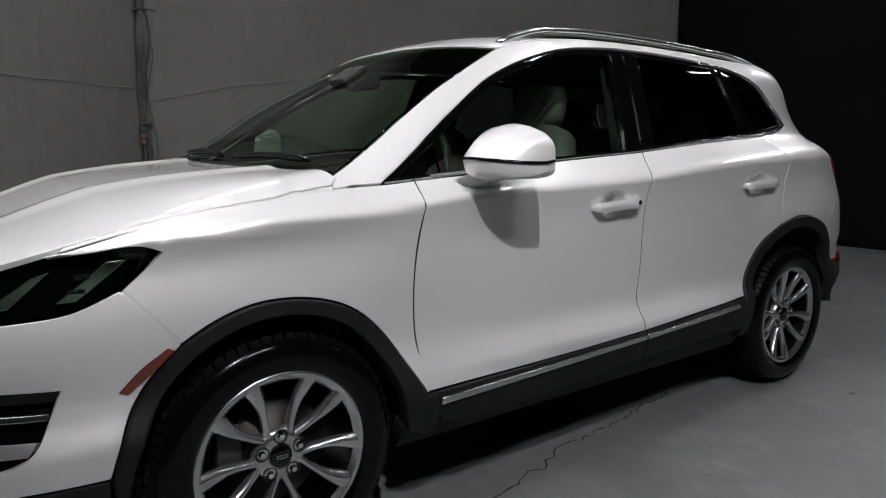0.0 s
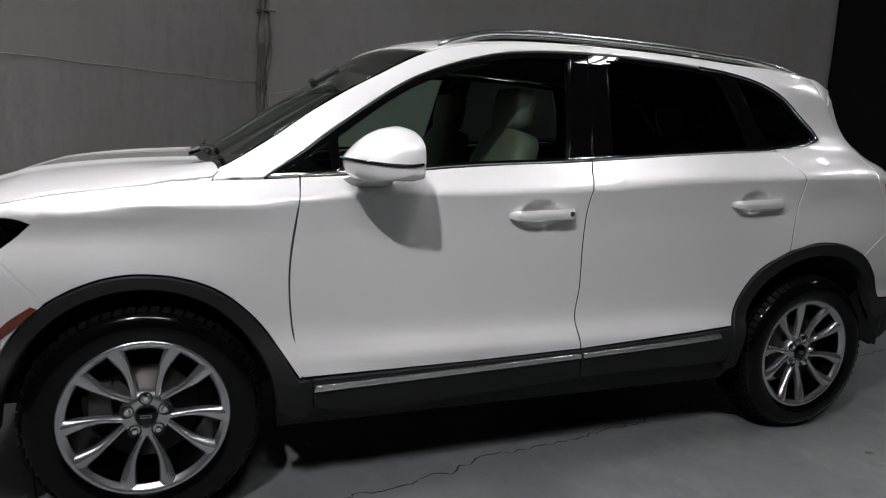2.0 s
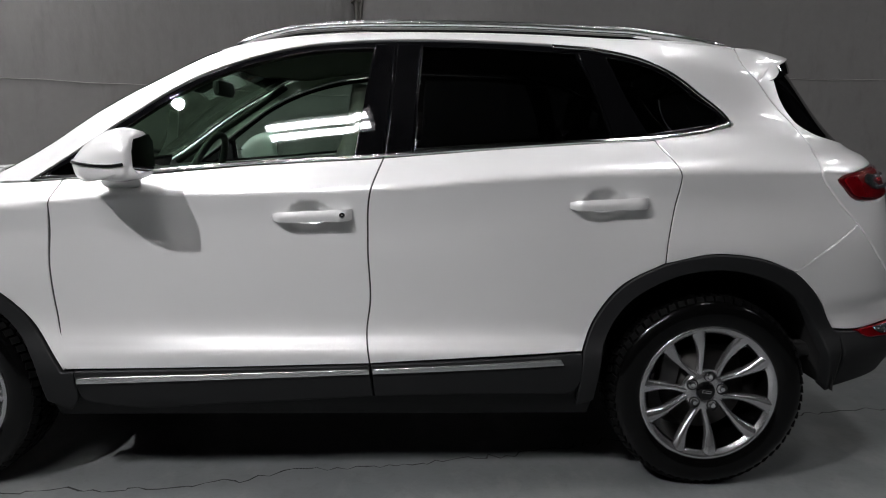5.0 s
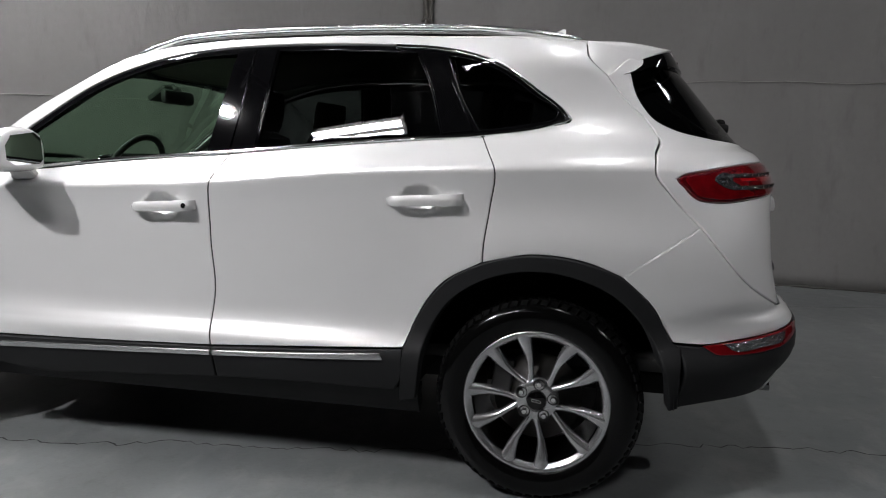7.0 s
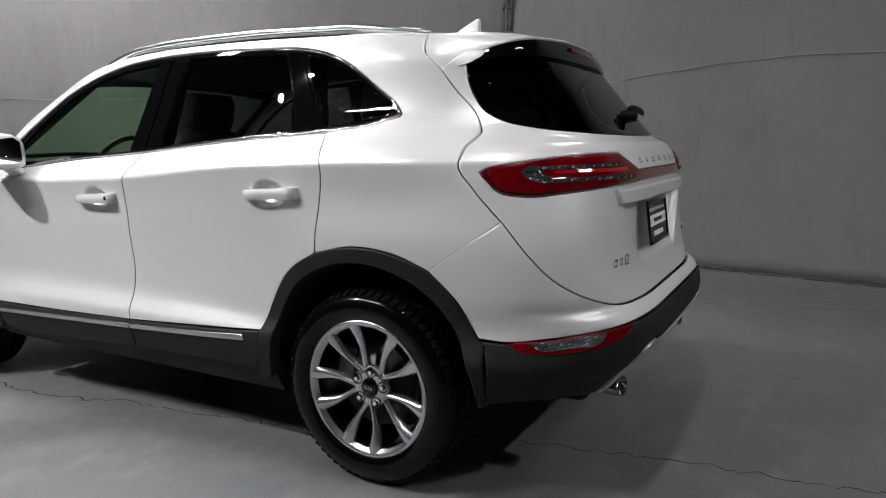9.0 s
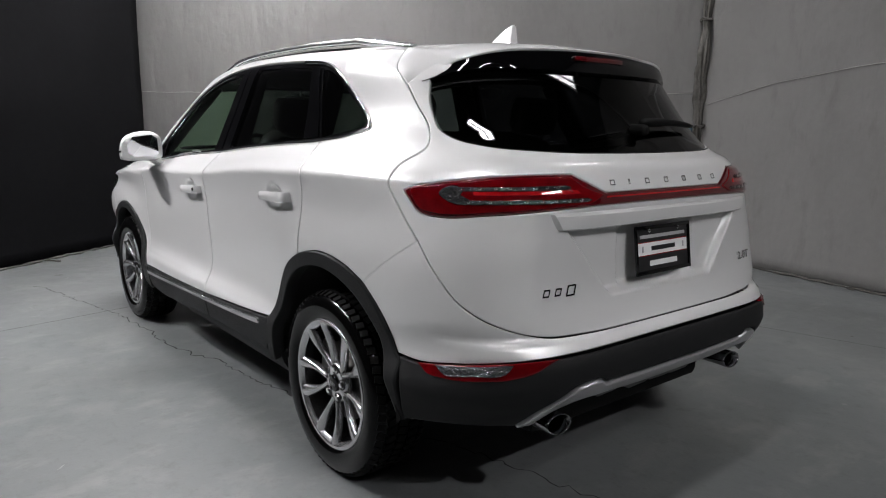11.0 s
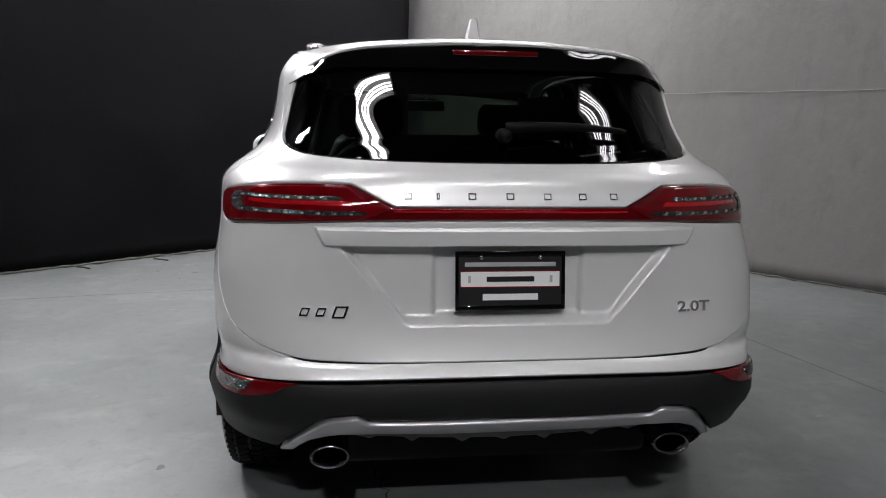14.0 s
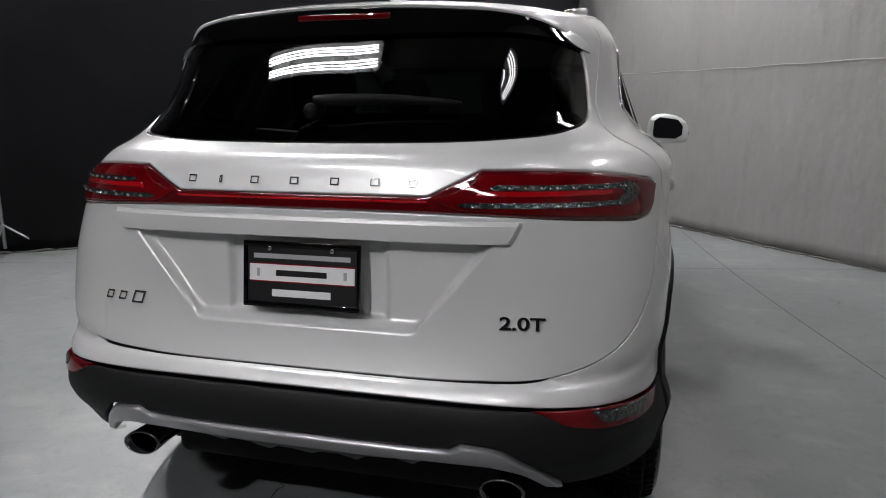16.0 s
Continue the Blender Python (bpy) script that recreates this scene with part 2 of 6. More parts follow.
def triangles(outline, holes=(), step=0.03):
    loops = [outline, *holes]
    pts, edges, base = [], [], 0
    for o in loops:
        pts.append(o)
        edges += [(base + i, base + (i + 1) % len(o)) for i in range(len(o))]
        base += len(o)
    lo, hi = outline.min(0), outline.max(0)
    gx, gy = np.meshgrid(np.arange(lo[0], hi[0], step), np.arange(lo[1], hi[1], step * 0.9), indexing="ij")
    gx = gx + (np.arange(gx.shape[1])[None, :] % 2) * step / 2
    g = np.stack([gx.ravel(), gy.ravel()], -1)
    ok = inside(g, outline)
    for h in holes:
        ok &= ~inside(g, h)
    g = g[ok]
    ring = np.concatenate(loops)
    near = np.array([np.min(np.sum((ring - q) ** 2, 1)) for q in g]) if len(g) else np.array([])
    g = g[near > (step * 0.45) ** 2] if len(g) else g
    allp = np.concatenate([ring, g]) if len(g) else ring
    v, _, f, _, _, _ = delaunay_2d_cdt([Vector(q) for q in allp], edges, [], 0, 1e-6)
    v = np.array([(q.x, q.y) for q in v])
    f = np.array([t[:] for t in f])
    c = v[f].mean(1)
    ok = inside(c, outline)
    for h in holes:
        ok &= ~inside(c, h)
    return v, f[ok]


def surface_normal(F, a, b, e=0.003):
    n = np.cross(F(a + e, b) - F(a - e, b), F(a, b + e) - F(a, b - e))
    return n / np.maximum(np.linalg.norm(n, axis=-1, keepdims=True), 1e-9)


def panel(name, F, outline, mat, parent, label="", holes=(), step=0.03, gap=0.002, edge=0.0025, depth=0.014, out=0.0, mirror=False, rim_holes=True):
    """A sheet cut to an outline on the surface F, with rounded edges that turn inwards all round."""
    outline = inset(outline, gap)
    holes = [inset(h, -gap)[::-1] for h in holes]
    core = inset(outline, edge)
    hcore = [inset(h if area2(h) > 0 else h[::-1], -edge) for h in holes]
    v, f = triangles(core, hcore, step)
    P = lambda q, d: F(q[:, 0], q[:, 1]) + surface_normal(F, q[:, 0], q[:, 1]) * d
    verts, norms = [P(v, out)], [surface_normal(F, v[:, 0], v[:, 1])]
    a, b, c = verts[0][f[:, 0]], verts[0][f[:, 1]], verts[0][f[:, 2]]
    turn = np.einsum("ij,ij->i", np.cross(b - a, c - a), norms[0][f[:, 0]]) < 0
    f[turn] = f[turn][:, ::-1]
    faces = [tuple(t) for t in f]
    count = len(v)
    loops = [(outline, core)] + ([(h if area2(h) > 0 else h[::-1], hc) for h, hc in zip(holes, hcore)] if rim_holes else [])
    for o, k in loops:
        n = surface_normal(F, o[:, 0], o[:, 1])
        side = P(o, 0) - P(k, 0)
        side -= n * np.sum(side * n, 1, keepdims=True)
        side /= np.maximum(np.linalg.norm(side, axis=1, keepdims=True), 1e-9)
        mid = k + (o - k) * 0.7
        rings = [(P(k, out), n), (P(mid, out - edge * 0.3), (n + side) / 1.414), (P(o, out - edge), 0.25 * n + 0.97 * side), (P(o, out - depth), side)]
        L = len(o)
        for p, nn in rings:
            verts.append(p)
            norms.append(nn)
        fwd = None
        for r in range(3):
            i0, i1 = count + r * L, count + (r + 1) * L
            for i in range(L):
                j = (i + 1) % L
                faces.append((i0 + i, i0 + j, i1 + j, i1 + i))
        va = np.concatenate(verts)
        q = faces[-3 * L]
        if np.dot(np.cross(va[q[1]] - va[q[0]], va[q[3]] - va[q[0]]), (n + side)[0]) < 0:
            for i in range(len(faces) - 3 * L, len(faces)):
                faces[i] = faces[i][::-1]
        count += 4 * L
    va, na = np.concatenate(verts), np.concatenate(norms)
    if mirror:
        va, na = va * [1, -1, 1], na * [1, -1, 1]
        faces = [t[::-1] for t in faces]
    ob = mesh_object(name, va, faces, mat, na)
    return put(ob, parent, label)

# ---- the studio: painted floor, cloth-hung walls and black curtains ----
FLOOR = vary(principled("grey_painted_concrete", (0.150, 0.157, 0.157), 0.42), 0.9, 0.10, 0.10, 60, 0.10)
blotch(FLOOR, 0.55, (0.095, 0.107, 0.112), 0.6)
blotch(FLOOR, 2.6, (0.25, 0.25, 0.24), 0.45, lo=0.52, hi=0.75)
blotch(FLOOR, 9.0, (0.08, 0.08, 0.078), 0.5, lo=0.56, hi=0.74)
blotch(FLOOR, 30.0, (0.10, 0.10, 0.097), 0.45, lo=0.54, hi=0.72)
blotch(FLOOR, 4.2, (0.21, 0.212, 0.205), 0.5, (1, 0.5, 1), 0.55, 0.66)
wrinkle(FLOOR, 1.2, (1, 1, 1), 0.012)
CLOTH = vary(principled("grey_canvas_wall", (0.158, 0.155, 0.149), 0.85), 1.3, 0.07, 0.25, 160)
blotch(CLOTH, 0.9, (0.13, 0.127, 0.12), 0.5, (1, 1, 0.5))
blotch(CLOTH, 7.0, (0.09, 0.087, 0.08), 0.5, (1, 1, 0.3), 0.55, 0.8)
wrinkle(CLOTH, 2.2, (1, 1, 0.25), 0.032)
wrinkle(CLOTH, 9.0, (1, 1, 0.6), 0.008)
BLACK_CLOTH = vary(principled("black_curtain_cloth", (0.0065, 0.0065, 0.0072), 0.9, 0.0, Specular_IOR_Level=0.05), 1.1, 0.25, 0.2, 120)
ROOFING = vary(principled("dark_roof_deck", (0.012, 0.012, 0.012), 0.8), 0.7, 0.15)
CORNERS = {"front": (-6.2, -0.17), "curtain_end": (-4.87, 0.13), "behind": (-0.4, -8.2), "rope": (-0.44, 4.42), "right": (6.05, 3.2), "back_right": (7.2, -3.6), "back": (5.2, -8.4), "front_left": (0.35, -7.0)}


def wall(name, a, b, mat, label, top=CEILING, thick=0.12, waves=0.0):
    """An upright sheet with thickness, a little uneven like hung cloth."""
    a, b = Vector((*CORNERS[a], 0)), Vector((*CORNERS[b], 0))
    d = (b - a).normalized()
    back = Vector((d.y, -d.x, 0))
    if back.dot(a + (b - a) / 2) < 0:
        back = -back
    n, m = int((b - a).length / 0.12), 36
    verts, faces = [], []
    for i in range(n + 1):
        for j in range(m + 1):
            p = a + (b - a) * (i / n) + Vector((0, 0, top * j / m))
            w = waves * (noise.noise(p * 1.3) + 0.5 * noise.noise(p * 3.1 + Vector((7, 1, 3)))) * (0 if i in (0, n) else 1)
            verts.append(p + back * w)
    for i in range(n):
        for j in range(m):
            k = i * (m + 1) + j
            faces.append((k, k + 1, k + m + 2, k + m + 1))
    front = mesh_object(name, verts, faces, mat)
    s = front.modifiers.new("thickness", "SOLIDIFY")
    s.thickness, s.offset = thick, 0
    tagged(front, label, "wall", kind="structure")
    return front


wall("wall_front", "front", "rope", CLOTH, "grey canvas-covered studio wall with faint seams", waves=0.012)
wall("wall_far", "rope", "right", CLOTH, "grey canvas-covered studio wall with a sagging seam", waves=0.012)
wall("wall_curtain_front", "front_left", "curtain_end", BLACK_CLOTH, "black cloth curtain hanging to the floor", waves=0.03)
wall("wall_curtain_right", "right", "back_right", BLACK_CLOTH, "black cloth curtain hanging to the floor", waves=0.03)
DIM_WALL = vary(principled("dark_hall_wall", (0.03, 0.03, 0.03), 0.8), 0.8, 0.15)
wall("wall_back_right", "back_right", "back", DIM_WALL, "plain dark hall wall")
wall("wall_back", "back", "behind", DIM_WALL, "plain dark hall wall")
wall("wall_side", "behind", "front", DIM_WALL, "plain dark hall wall")
bm = bmesh.new()
bmesh.ops.create_grid(bm, x_segments=60, y_segments=60, size=11)
tagged(part("floor", bm, FLOOR, None), "worn grey painted concrete floor with hairline cracks", "floor", kind="structure")
bm = bmesh.new()
box(bm, 0.5, -2, CEILING + 0.12, 16, 16, 0.2)
tagged(part("ceiling", bm, ROOFING, None), "dark high hall ceiling", "ceiling", kind="structure")

WHITE_METAL = principled("white_lamp_housing", (0.7, 0.7, 0.7), 0.4)
GREY_METAL = principled("dull_grey_reflector", (0.04, 0.04, 0.04), 0.6)


def ceiling_or_fill_light(x, y, turn, tubes):
    """A hanging fixture with six lit tubes under a white reflector."""
    root = new("ceiling_or_fill_light")
    root.matrix_basis = pose(x, y, CEILING - 0.25, 0, 0, turn)
    bm = bmesh.new()
    prof = [(-0.17, 0.0), (-0.13, 0.09), (0.13, 0.09), (0.17, 0.0), (0.16, 0.0), (0.12, 0.078), (-0.12, 0.078), (-0.16, 0.0)]
    rows = [[bm.verts.new((s, py, pz)) for py, pz in prof] for s in (-0.62, 0.62)]
    for i in range(len(prof)):
        j = (i + 1) % len(prof)
        bm.faces.new((rows[0][i], rows[0][j], rows[1][j], rows[1][i]))
    for r in rows:
        bm.faces.new(r)
    bmesh.ops.recalc_face_normals(bm, faces=bm.faces)
    part("reflector", bm, GREY_METAL, root, smooth=False)
    for ty in (-0.105, -0.072, -0.039, 0.039, 0.072, 0.105):
        bm = bmesh.new()
        tube(bm, [(-0.6, ty, 0.0), (0.6, ty, 0.0)], 0.009, 10)
        part("lamp_tube", bm, tubes, root)
    for sx in (-0.45, 0.45):
        bm = bmesh.new()
        tube(bm, [(sx, 0, 0.07), (sx, 0, 0.25)], 0.005, 6)
        part("hanger", bm, WHITE_METAL, root)
    return tagged(root, "grey fluorescent fixture with six lit tubes hanging from the ceiling, three of them added as fill", "ceiling light", "ceiling fixtures")


# place, turn and tuned glow of each; fifth and last two are added fill
for lx, ly, turn, power in ((-0.9, -4.15, 7, 1.2), (2.15, -1.5, 90, 0.55), (2.2, 2.3, 90, 0.12), (-0.4, 3.0, 8, 0.27), (-3.3, 0.9, 42, 1.1), (-2.1, -0.7, 60, 1.9), (-0.8, -6.3, 4, 1.0), (6.0, -1.9, 75, 0.3), (5.7, 0.9, 75, 0.3)):
    ceiling_or_fill_light(lx, ly, turn, glow("lit_fluorescent_tube", (1.0, 0.985, 1.01), TUBES * power))


def flood_or_fill_lamp(x, y, z, aim, power, size, spread=105):
    root = new("flood_or_fill_lamp")
    root.matrix_basis = look((x, y, z), aim)
    bm = bmesh.new()
    lathe(bm, [(0.02, 0.14), (0.05, 0.13), (0.075, 0.02), (0.08, 0.0), (0.074, 0.0), (0.05, 0.11), (0.0001, 0.12)], "z", seg=32)
    part("reflector", bm, GREY_METAL, root)
    bm = bmesh.new()
    drop = root.matrix_basis.inverted() @ Vector((x, y, CEILING + 0.05))
    tube(bm, [(0, 0, 0.15), tuple(drop)], 0.012, 8)
    part("hanger", bm, WHITE_METAL, root)
    ld = bpy.data.lights.new("flood_light", "AREA")
    ld.shape, ld.size, ld.energy, ld.color = "DISK", size, power, (1.0, 0.985, 1.01)
    ld.spread = radians(spread)
    lo = new("flood_light", ld)
    lo.parent = root
    lo.matrix_basis = pose(0, 0, -0.01)
    return tagged(root, "round grey flood lamp hung above the studio floor, the rear one added as fill", "flood lamp")


flood_or_fill_lamp(-2.15, -3.4, 4.05, (0, -0.6, 0.8), FLOOD, 0.09)
# added fill on the tail, in place of a light carried by the camera
flood_or_fill_lamp(6.0, -0.6, 3.7, (2.1, 0.0, 0.7), 4.0, 0.12, 60)

# ---- the skin of the car body: half width, nose and tail as smooth functions ----
def smooth_curve(pairs):
    """A smooth function through a few (position, value) pairs."""
    px = np.array([p[0] for p in pairs], float)
    pv = np.array([p[1] for p in pairs], float)
    d = np.diff(pv) / np.diff(px)
    m = np.concatenate([[d[0]], (d[1:] + d[:-1]) / 2, [d[-1]]])
    flat = np.concatenate([[False], d[1:] * d[:-1] <= 0, [False]])
    m[flat] = 0

    def f(q):
        q = np.clip(np.asarray(q, float), px[0], px[-1])
        i = np.clip(np.searchsorted(px, q) - 1, 0, len(px) - 2)
        w = px[i + 1] - px[i]
        t = (q - px[i]) / w
        return ((2 * t**3 - 3 * t**2 + 1) * pv[i] + (t**3 - 2 * t**2 + t) * w * m[i]
                + (-2 * t**3 + 3 * t**2) * pv[i + 1] + (t**3 - t**2) * w * m[i + 1])
    return f


BELT = smooth_curve([(-2.25, 0.84), (-1.9, 0.945), (-1.6, 1.015), (-1.3, 1.055), (-1.0, 1.08), (-0.64, 1.103), (-0.28, 1.135),
                     (0.19, 1.164), (0.5, 1.19), (0.86, 1.215), (1.11, 1.236), (1.4, 1.285), (1.6, 1.29)])
CREASE = smooth_curve([(-2.25, 0.78), (-1.9, 0.89), (-1.6, 0.955), (-1.3, 0.995), (-0.98, 1.015), (-0.64, 1.045), (-0.28, 1.052),
                       (0.18, 1.07), (0.67, 1.11), (1.14, 1.128), (1.65, 1.14)])
FLANK = smooth_curve([(0.15, 0.80), (0.24, 0.86), (0.31, 0.905), (0.38, 0.922), (0.45, 0.932), (0.485, 0.9345), (0.503, 0.9315), (0.53, 0.9175), (0.56, 0.9010), (0.59, 0.8915), (0.63, 0.8880), (0.72, 0.8915),
                      (0.82, 0.898), (0.92, 0.9025), (0.98, 0.9095), (1.03, 0.9195), (1.048, 0.9230), (1.057, 0.9205), (1.085, 0.903), (1.12, 0.874), (1.17, 0.838)])
TAIL = smooth_curve([(0.15, 1.95), (0.30, 2.07), (0.40, 2.15), (0.50, 2.20), (0.58, 2.21), (0.66, 2.165), (0.80, 2.13), (0.96, 2.125),
                     (1.06, 2.135), (1.12, 2.12), (1.18, 2.09), (1.195, 2.064), (1.205, 2.0485), (1.215, 2.0395), (1.23, 2.027), (1.30, 1.969), (1.40, 1.887), (1.50, 1.802), (1.60, 1.713)])
NOSE = smooth_curve([(0.15, -2.02), (0.30, -2.17), (0.45, -2.26), (0.60, -2.27), (0.75, -2.25), (0.88, -2.19), (0.96, -2.09), (1.02, -1.98), (1.1, -1.85)])
POWER = smooth_curve([(0.2, 4.7), (0.60, 4.7), (0.72, 5.8), (0.95, 5.0), (1.05, 4.2), (1.15, 3.5), (1.6, 3.4)])
EDGE = smooth_curve([(-1.15, 1.092), (-1.118, 1.109), (-1.05, 1.146), (-1.0, 1.177), (-0.94, 1.216), (-0.84, 1.287), (-0.73, 1.357), (-0.56, 1.449), (-0.42, 1.520), (-0.3, 1.556), (-0.1, 1.586),
                     (0.3, 1.602), (0.7, 1.598), (1.1, 1.581), (1.46, 1.560), (1.65, 1.525), (1.9, 1.49)])
LEAN = smooth_curve([(-1.2, 0.388), (-0.6, 0.388), (0.2, 0.384), (0.9, 0.380), (1.2, 0.380), (1.6, 0.385)])      # how far the side windows lean in
SHOULDER = smooth_curve([(0.10, 0.0), (0.50, 0.009), (0.90, 0.026), (1.10, 0.042), (1.35, 0.062), (1.6, 0.062)])            # ledge below the rear side windows
X0, XF, HALF_TURN = 0.9, -0.8, 0.9 * math.pi / 2
MID = X0 + HALF_TURN


def width(x, z):
    """Half width of the sides, before the nose and tail draw in."""
    x, z = np.clip(x, -2.25, 1.6), np.asarray(z, float)
    c, b = CREASE(x), BELT(x)
    low = np.where(z < 0.62, z, np.where(z < c, 0.62 + (z - 0.62) / (c - 0.62) * 0.44, 1.06 + (z - c) / (b - c) * 0.11))
    up = np.maximum(z - b, 0)
    top = np.maximum(z - (EDGE(x) - 0.10), 0)
    rise, fall = np.clip((z - c) / 0.12, 0, 1), np.clip((z - 1.30) / 0.26, 0, 1)
    ledge = SHOULDER(x) * rise**2 * (3 - 2 * rise) * (1 - 0.75 * np.clip((x - 0.95) / 0.3, 0, 1) * fall**2 * (3 - 2 * fall))
    flare = 0.026 * np.exp(-((x - 1.33) / 0.32) ** 4) * np.exp(-((z - 0.72) / 0.24) ** 4) + 0.022 * np.exp(-((x + 1.38) / 0.36) ** 4) * np.exp(-((z - 0.66) / 0.18) ** 4) - 0.018 * np.exp(-((x + 1.40) / 0.26) ** 2) * np.exp(-((z - 0.925) / 0.055) ** 2)
    flare = flare - 0.016 * np.exp(-((x + 0.88) / 0.30) ** 2) * np.exp(-((z - 0.50) / 0.05) ** 2) - 0.014 * np.exp(-((x - 0.98) / 0.22) ** 2) * np.exp(-((z - 0.52) / 0.05) ** 2)
    return flare + np.where(z <= b, FLANK(low), FLANK(1.17) - LEAN(x) * up - 3.2 * top**2) - ledge


def skin(u, z, out=0.0):
    """A point of the left flank, nose or tail; u runs along the car and, past X0, round the tail to the right side."""
    u, z = np.asarray(u, float), np.asarray(z, float)
    right = u > MID
    v = np.where(right, 2 * MID - u, u)
    tail, front = v > X0, v < XF
    turn = np.where(tail, (v - X0) / 0.9, np.where(front, (XF - v) / 0.9, 0.0))
    xe = np.where(tail, X0 + 0.9 * np.minimum(turn, 0.7), np.where(front, XF - 0.9 * np.minimum(turn, 1.2), v))
    b, n = np.maximum(width(xe, z), 0.02), POWER(z)
    a = np.where(tail, TAIL(z) - X0, np.where(front, XF - NOSE(z), 1.0))
    a = np.maximum(a, 0.05)
    s, c = np.sin(turn), np.abs(np.cos(turn))
    r = ((s / a) ** n + (c / b) ** n) ** (-1 / n)
    x = np.where(tail, X0 + r * s, np.where(front, XF - r * s, v))
    h = np.where(tail | front, r * c, b)
    return np.stack([x, np.where(right, h, -h), z + 0 * u], -1)


def skin_normal(u, z, e=0.004):
    n = np.cross(skin(u + e, z) - skin(u - e, z), skin(u, z + e) - skin(u, z - e))
    return n / np.maximum(np.linalg.norm(n, axis=-1, keepdims=True), 1e-9)


def along(x, z):
    """u on the left flank for a place x along the car."""
    x, z = np.asarray(x, float), np.asarray(z, float)
    lo, hi = np.full(x.shape, XF - HALF_TURN), np.full(x.shape, MID)
    for _ in range(40):
        m = (lo + hi) / 2
        less = skin(m, z)[..., 0] < x
        lo, hi = np.where(less, m, lo), np.where(less, hi, m)
    return (lo + hi) / 2


def across(y, z):
    """u on the tail for a place y across the car."""
    y, z = np.asarray(y, float), np.asarray(z, float)
    lo, hi = np.full(y.shape, X0), np.full(y.shape, 2 * MID - X0)
    for _ in range(40):
        m = (lo + hi) / 2
        less = skin(m, z)[..., 1] < y
        lo, hi = np.where(less, m, lo), np.where(less, hi, m)
    return (lo + hi) / 2

# ---- the car: body panels ----
car = tagged(new("car"), "white SUV with charcoal lower cladding and silver alloy wheels", "car")


def side(points, step=0.02):
    """An outline on the flank from places (x, z)."""
    o = spline(points, step)
    return np.stack([along(o[:, 0], o[:, 1]), o[:, 1]], -1)


def place(q):
    """(u, z) of a place given as (y, z) on the tail or, past a metre, as (x, z) on the left flank."""
    u = along(np.array(q[0]), np.array(q[1])) if abs(q[0]) > 1 else across(np.array(-abs(q[0])), np.array(q[1]))
    return (float(u), *q[1:])


def rear(points, step=0.02):
    """A left-right symmetric outline on the tail from its left half, from the middle outwards and back."""
    o = spline([place(q) for q in points], step, closed=False)
    return np.concatenate([o, np.stack([2 * MID - o[:, 0], o[:, 1]], -1)[::-1][1:-1]])


def run(points, step=0.02):
    """An open line on the left flank from places (x, z)."""
    return spline([(float(along(np.array(q[0]), np.array(q[1]))), *q[1:]) for q in points], step, closed=False)


def tail_run(points, step=0.02):
    """An open line round the left of the tail from places (y, z), or (x, z) past a metre."""
    return spline([place(q) for q in points], step, closed=False)


def chain(*lines):
    """Lines joined end to end."""
    out = [lines[0]]
    for line in lines[1:]:
        out.append(line[1:])
    return np.concatenate(out)


def mirrored(line):
    """A left half outline, from the middle and back to it, closed over the right."""
    return np.concatenate([line, np.stack([2 * MID - line[:, 0], line[:, 1]], -1)[::-1][1:-1]])


def both(f):
    return [f(m) for m in (False, True)]


HATCH_GAP = [(1.467, 1.545), (1.472, 1.50), (1.535, 1.435), (1.60, 1.355), (1.67, 1.285), (1.705, 1.235), (1.695, 1.165), (1.695, 1.12), (1.745, 1.045), (1.84, 0.945)]
QUARTER_GAP = [(1.135, 1.228), (1.17, 1.17), (1.197, 1.11), (1.18, 0.99), (1.163, 0.87), (1.16, 0.815)]
DOOR_GAP = [(0.203, 1.163), (0.165, 1.06), (0.152, 0.87), (0.157, 0.67), (0.145, 0.57), (0.157, 0.466)]
FENDER_GAP = [(-0.878, 1.086), (-0.897, 0.97), (-0.917, 0.79), (-0.905, 0.59), (-0.88, 0.442)]
ARCH_R = [(1.16, 0.815), (1.34, 0.848), (1.51, 0.825), (1.61, 0.785)]
c1 = lambda p: (*p[:2], 1)

GAP_HIGH = tail_run(HATCH_GAP[2:], 0.015)                     # tailgate gap from the spoiler corner to the bumper seam
GAP_LOW = tail_run([(1.84, 0.945), (1.925, 0.842), (1.995, 0.766), (0.70, 0.692), (0.62, 0.670), (0.45, 0.658), (0.18, 0.654), (0, 0.654)], 0.015)
SEAM = run([(1.84, 0.945), (1.73, 0.87), (1.61, 0.785)])
ARCH_BACK = run([(1.61, 0.785), (1.70, 0.70), (1.772, 0.58)])
ARCH_TOP = run([(1.61, 0.785), (1.51, 0.825), (1.34, 0.848), (1.16, 0.815)])
Q_GAP, D_GAP, F_GAP = run(QUARTER_GAP), run(DOOR_GAP), run(FENDER_GAP)
BELT_LINE = run([(-0.878, 1.086), (-0.64, 1.101), (-0.28, 1.133), (0.203, 1.163)]), run([(0.203, 1.163), (0.5, 1.188), (0.86, 1.213), (1.135, 1.228)])
SILL_LINE = run([(0.157, 0.466), (-0.29, 0.453), (-0.88, 0.442)]), run([(0.888, 0.506), (0.5, 0.486), (0.157, 0.466)])

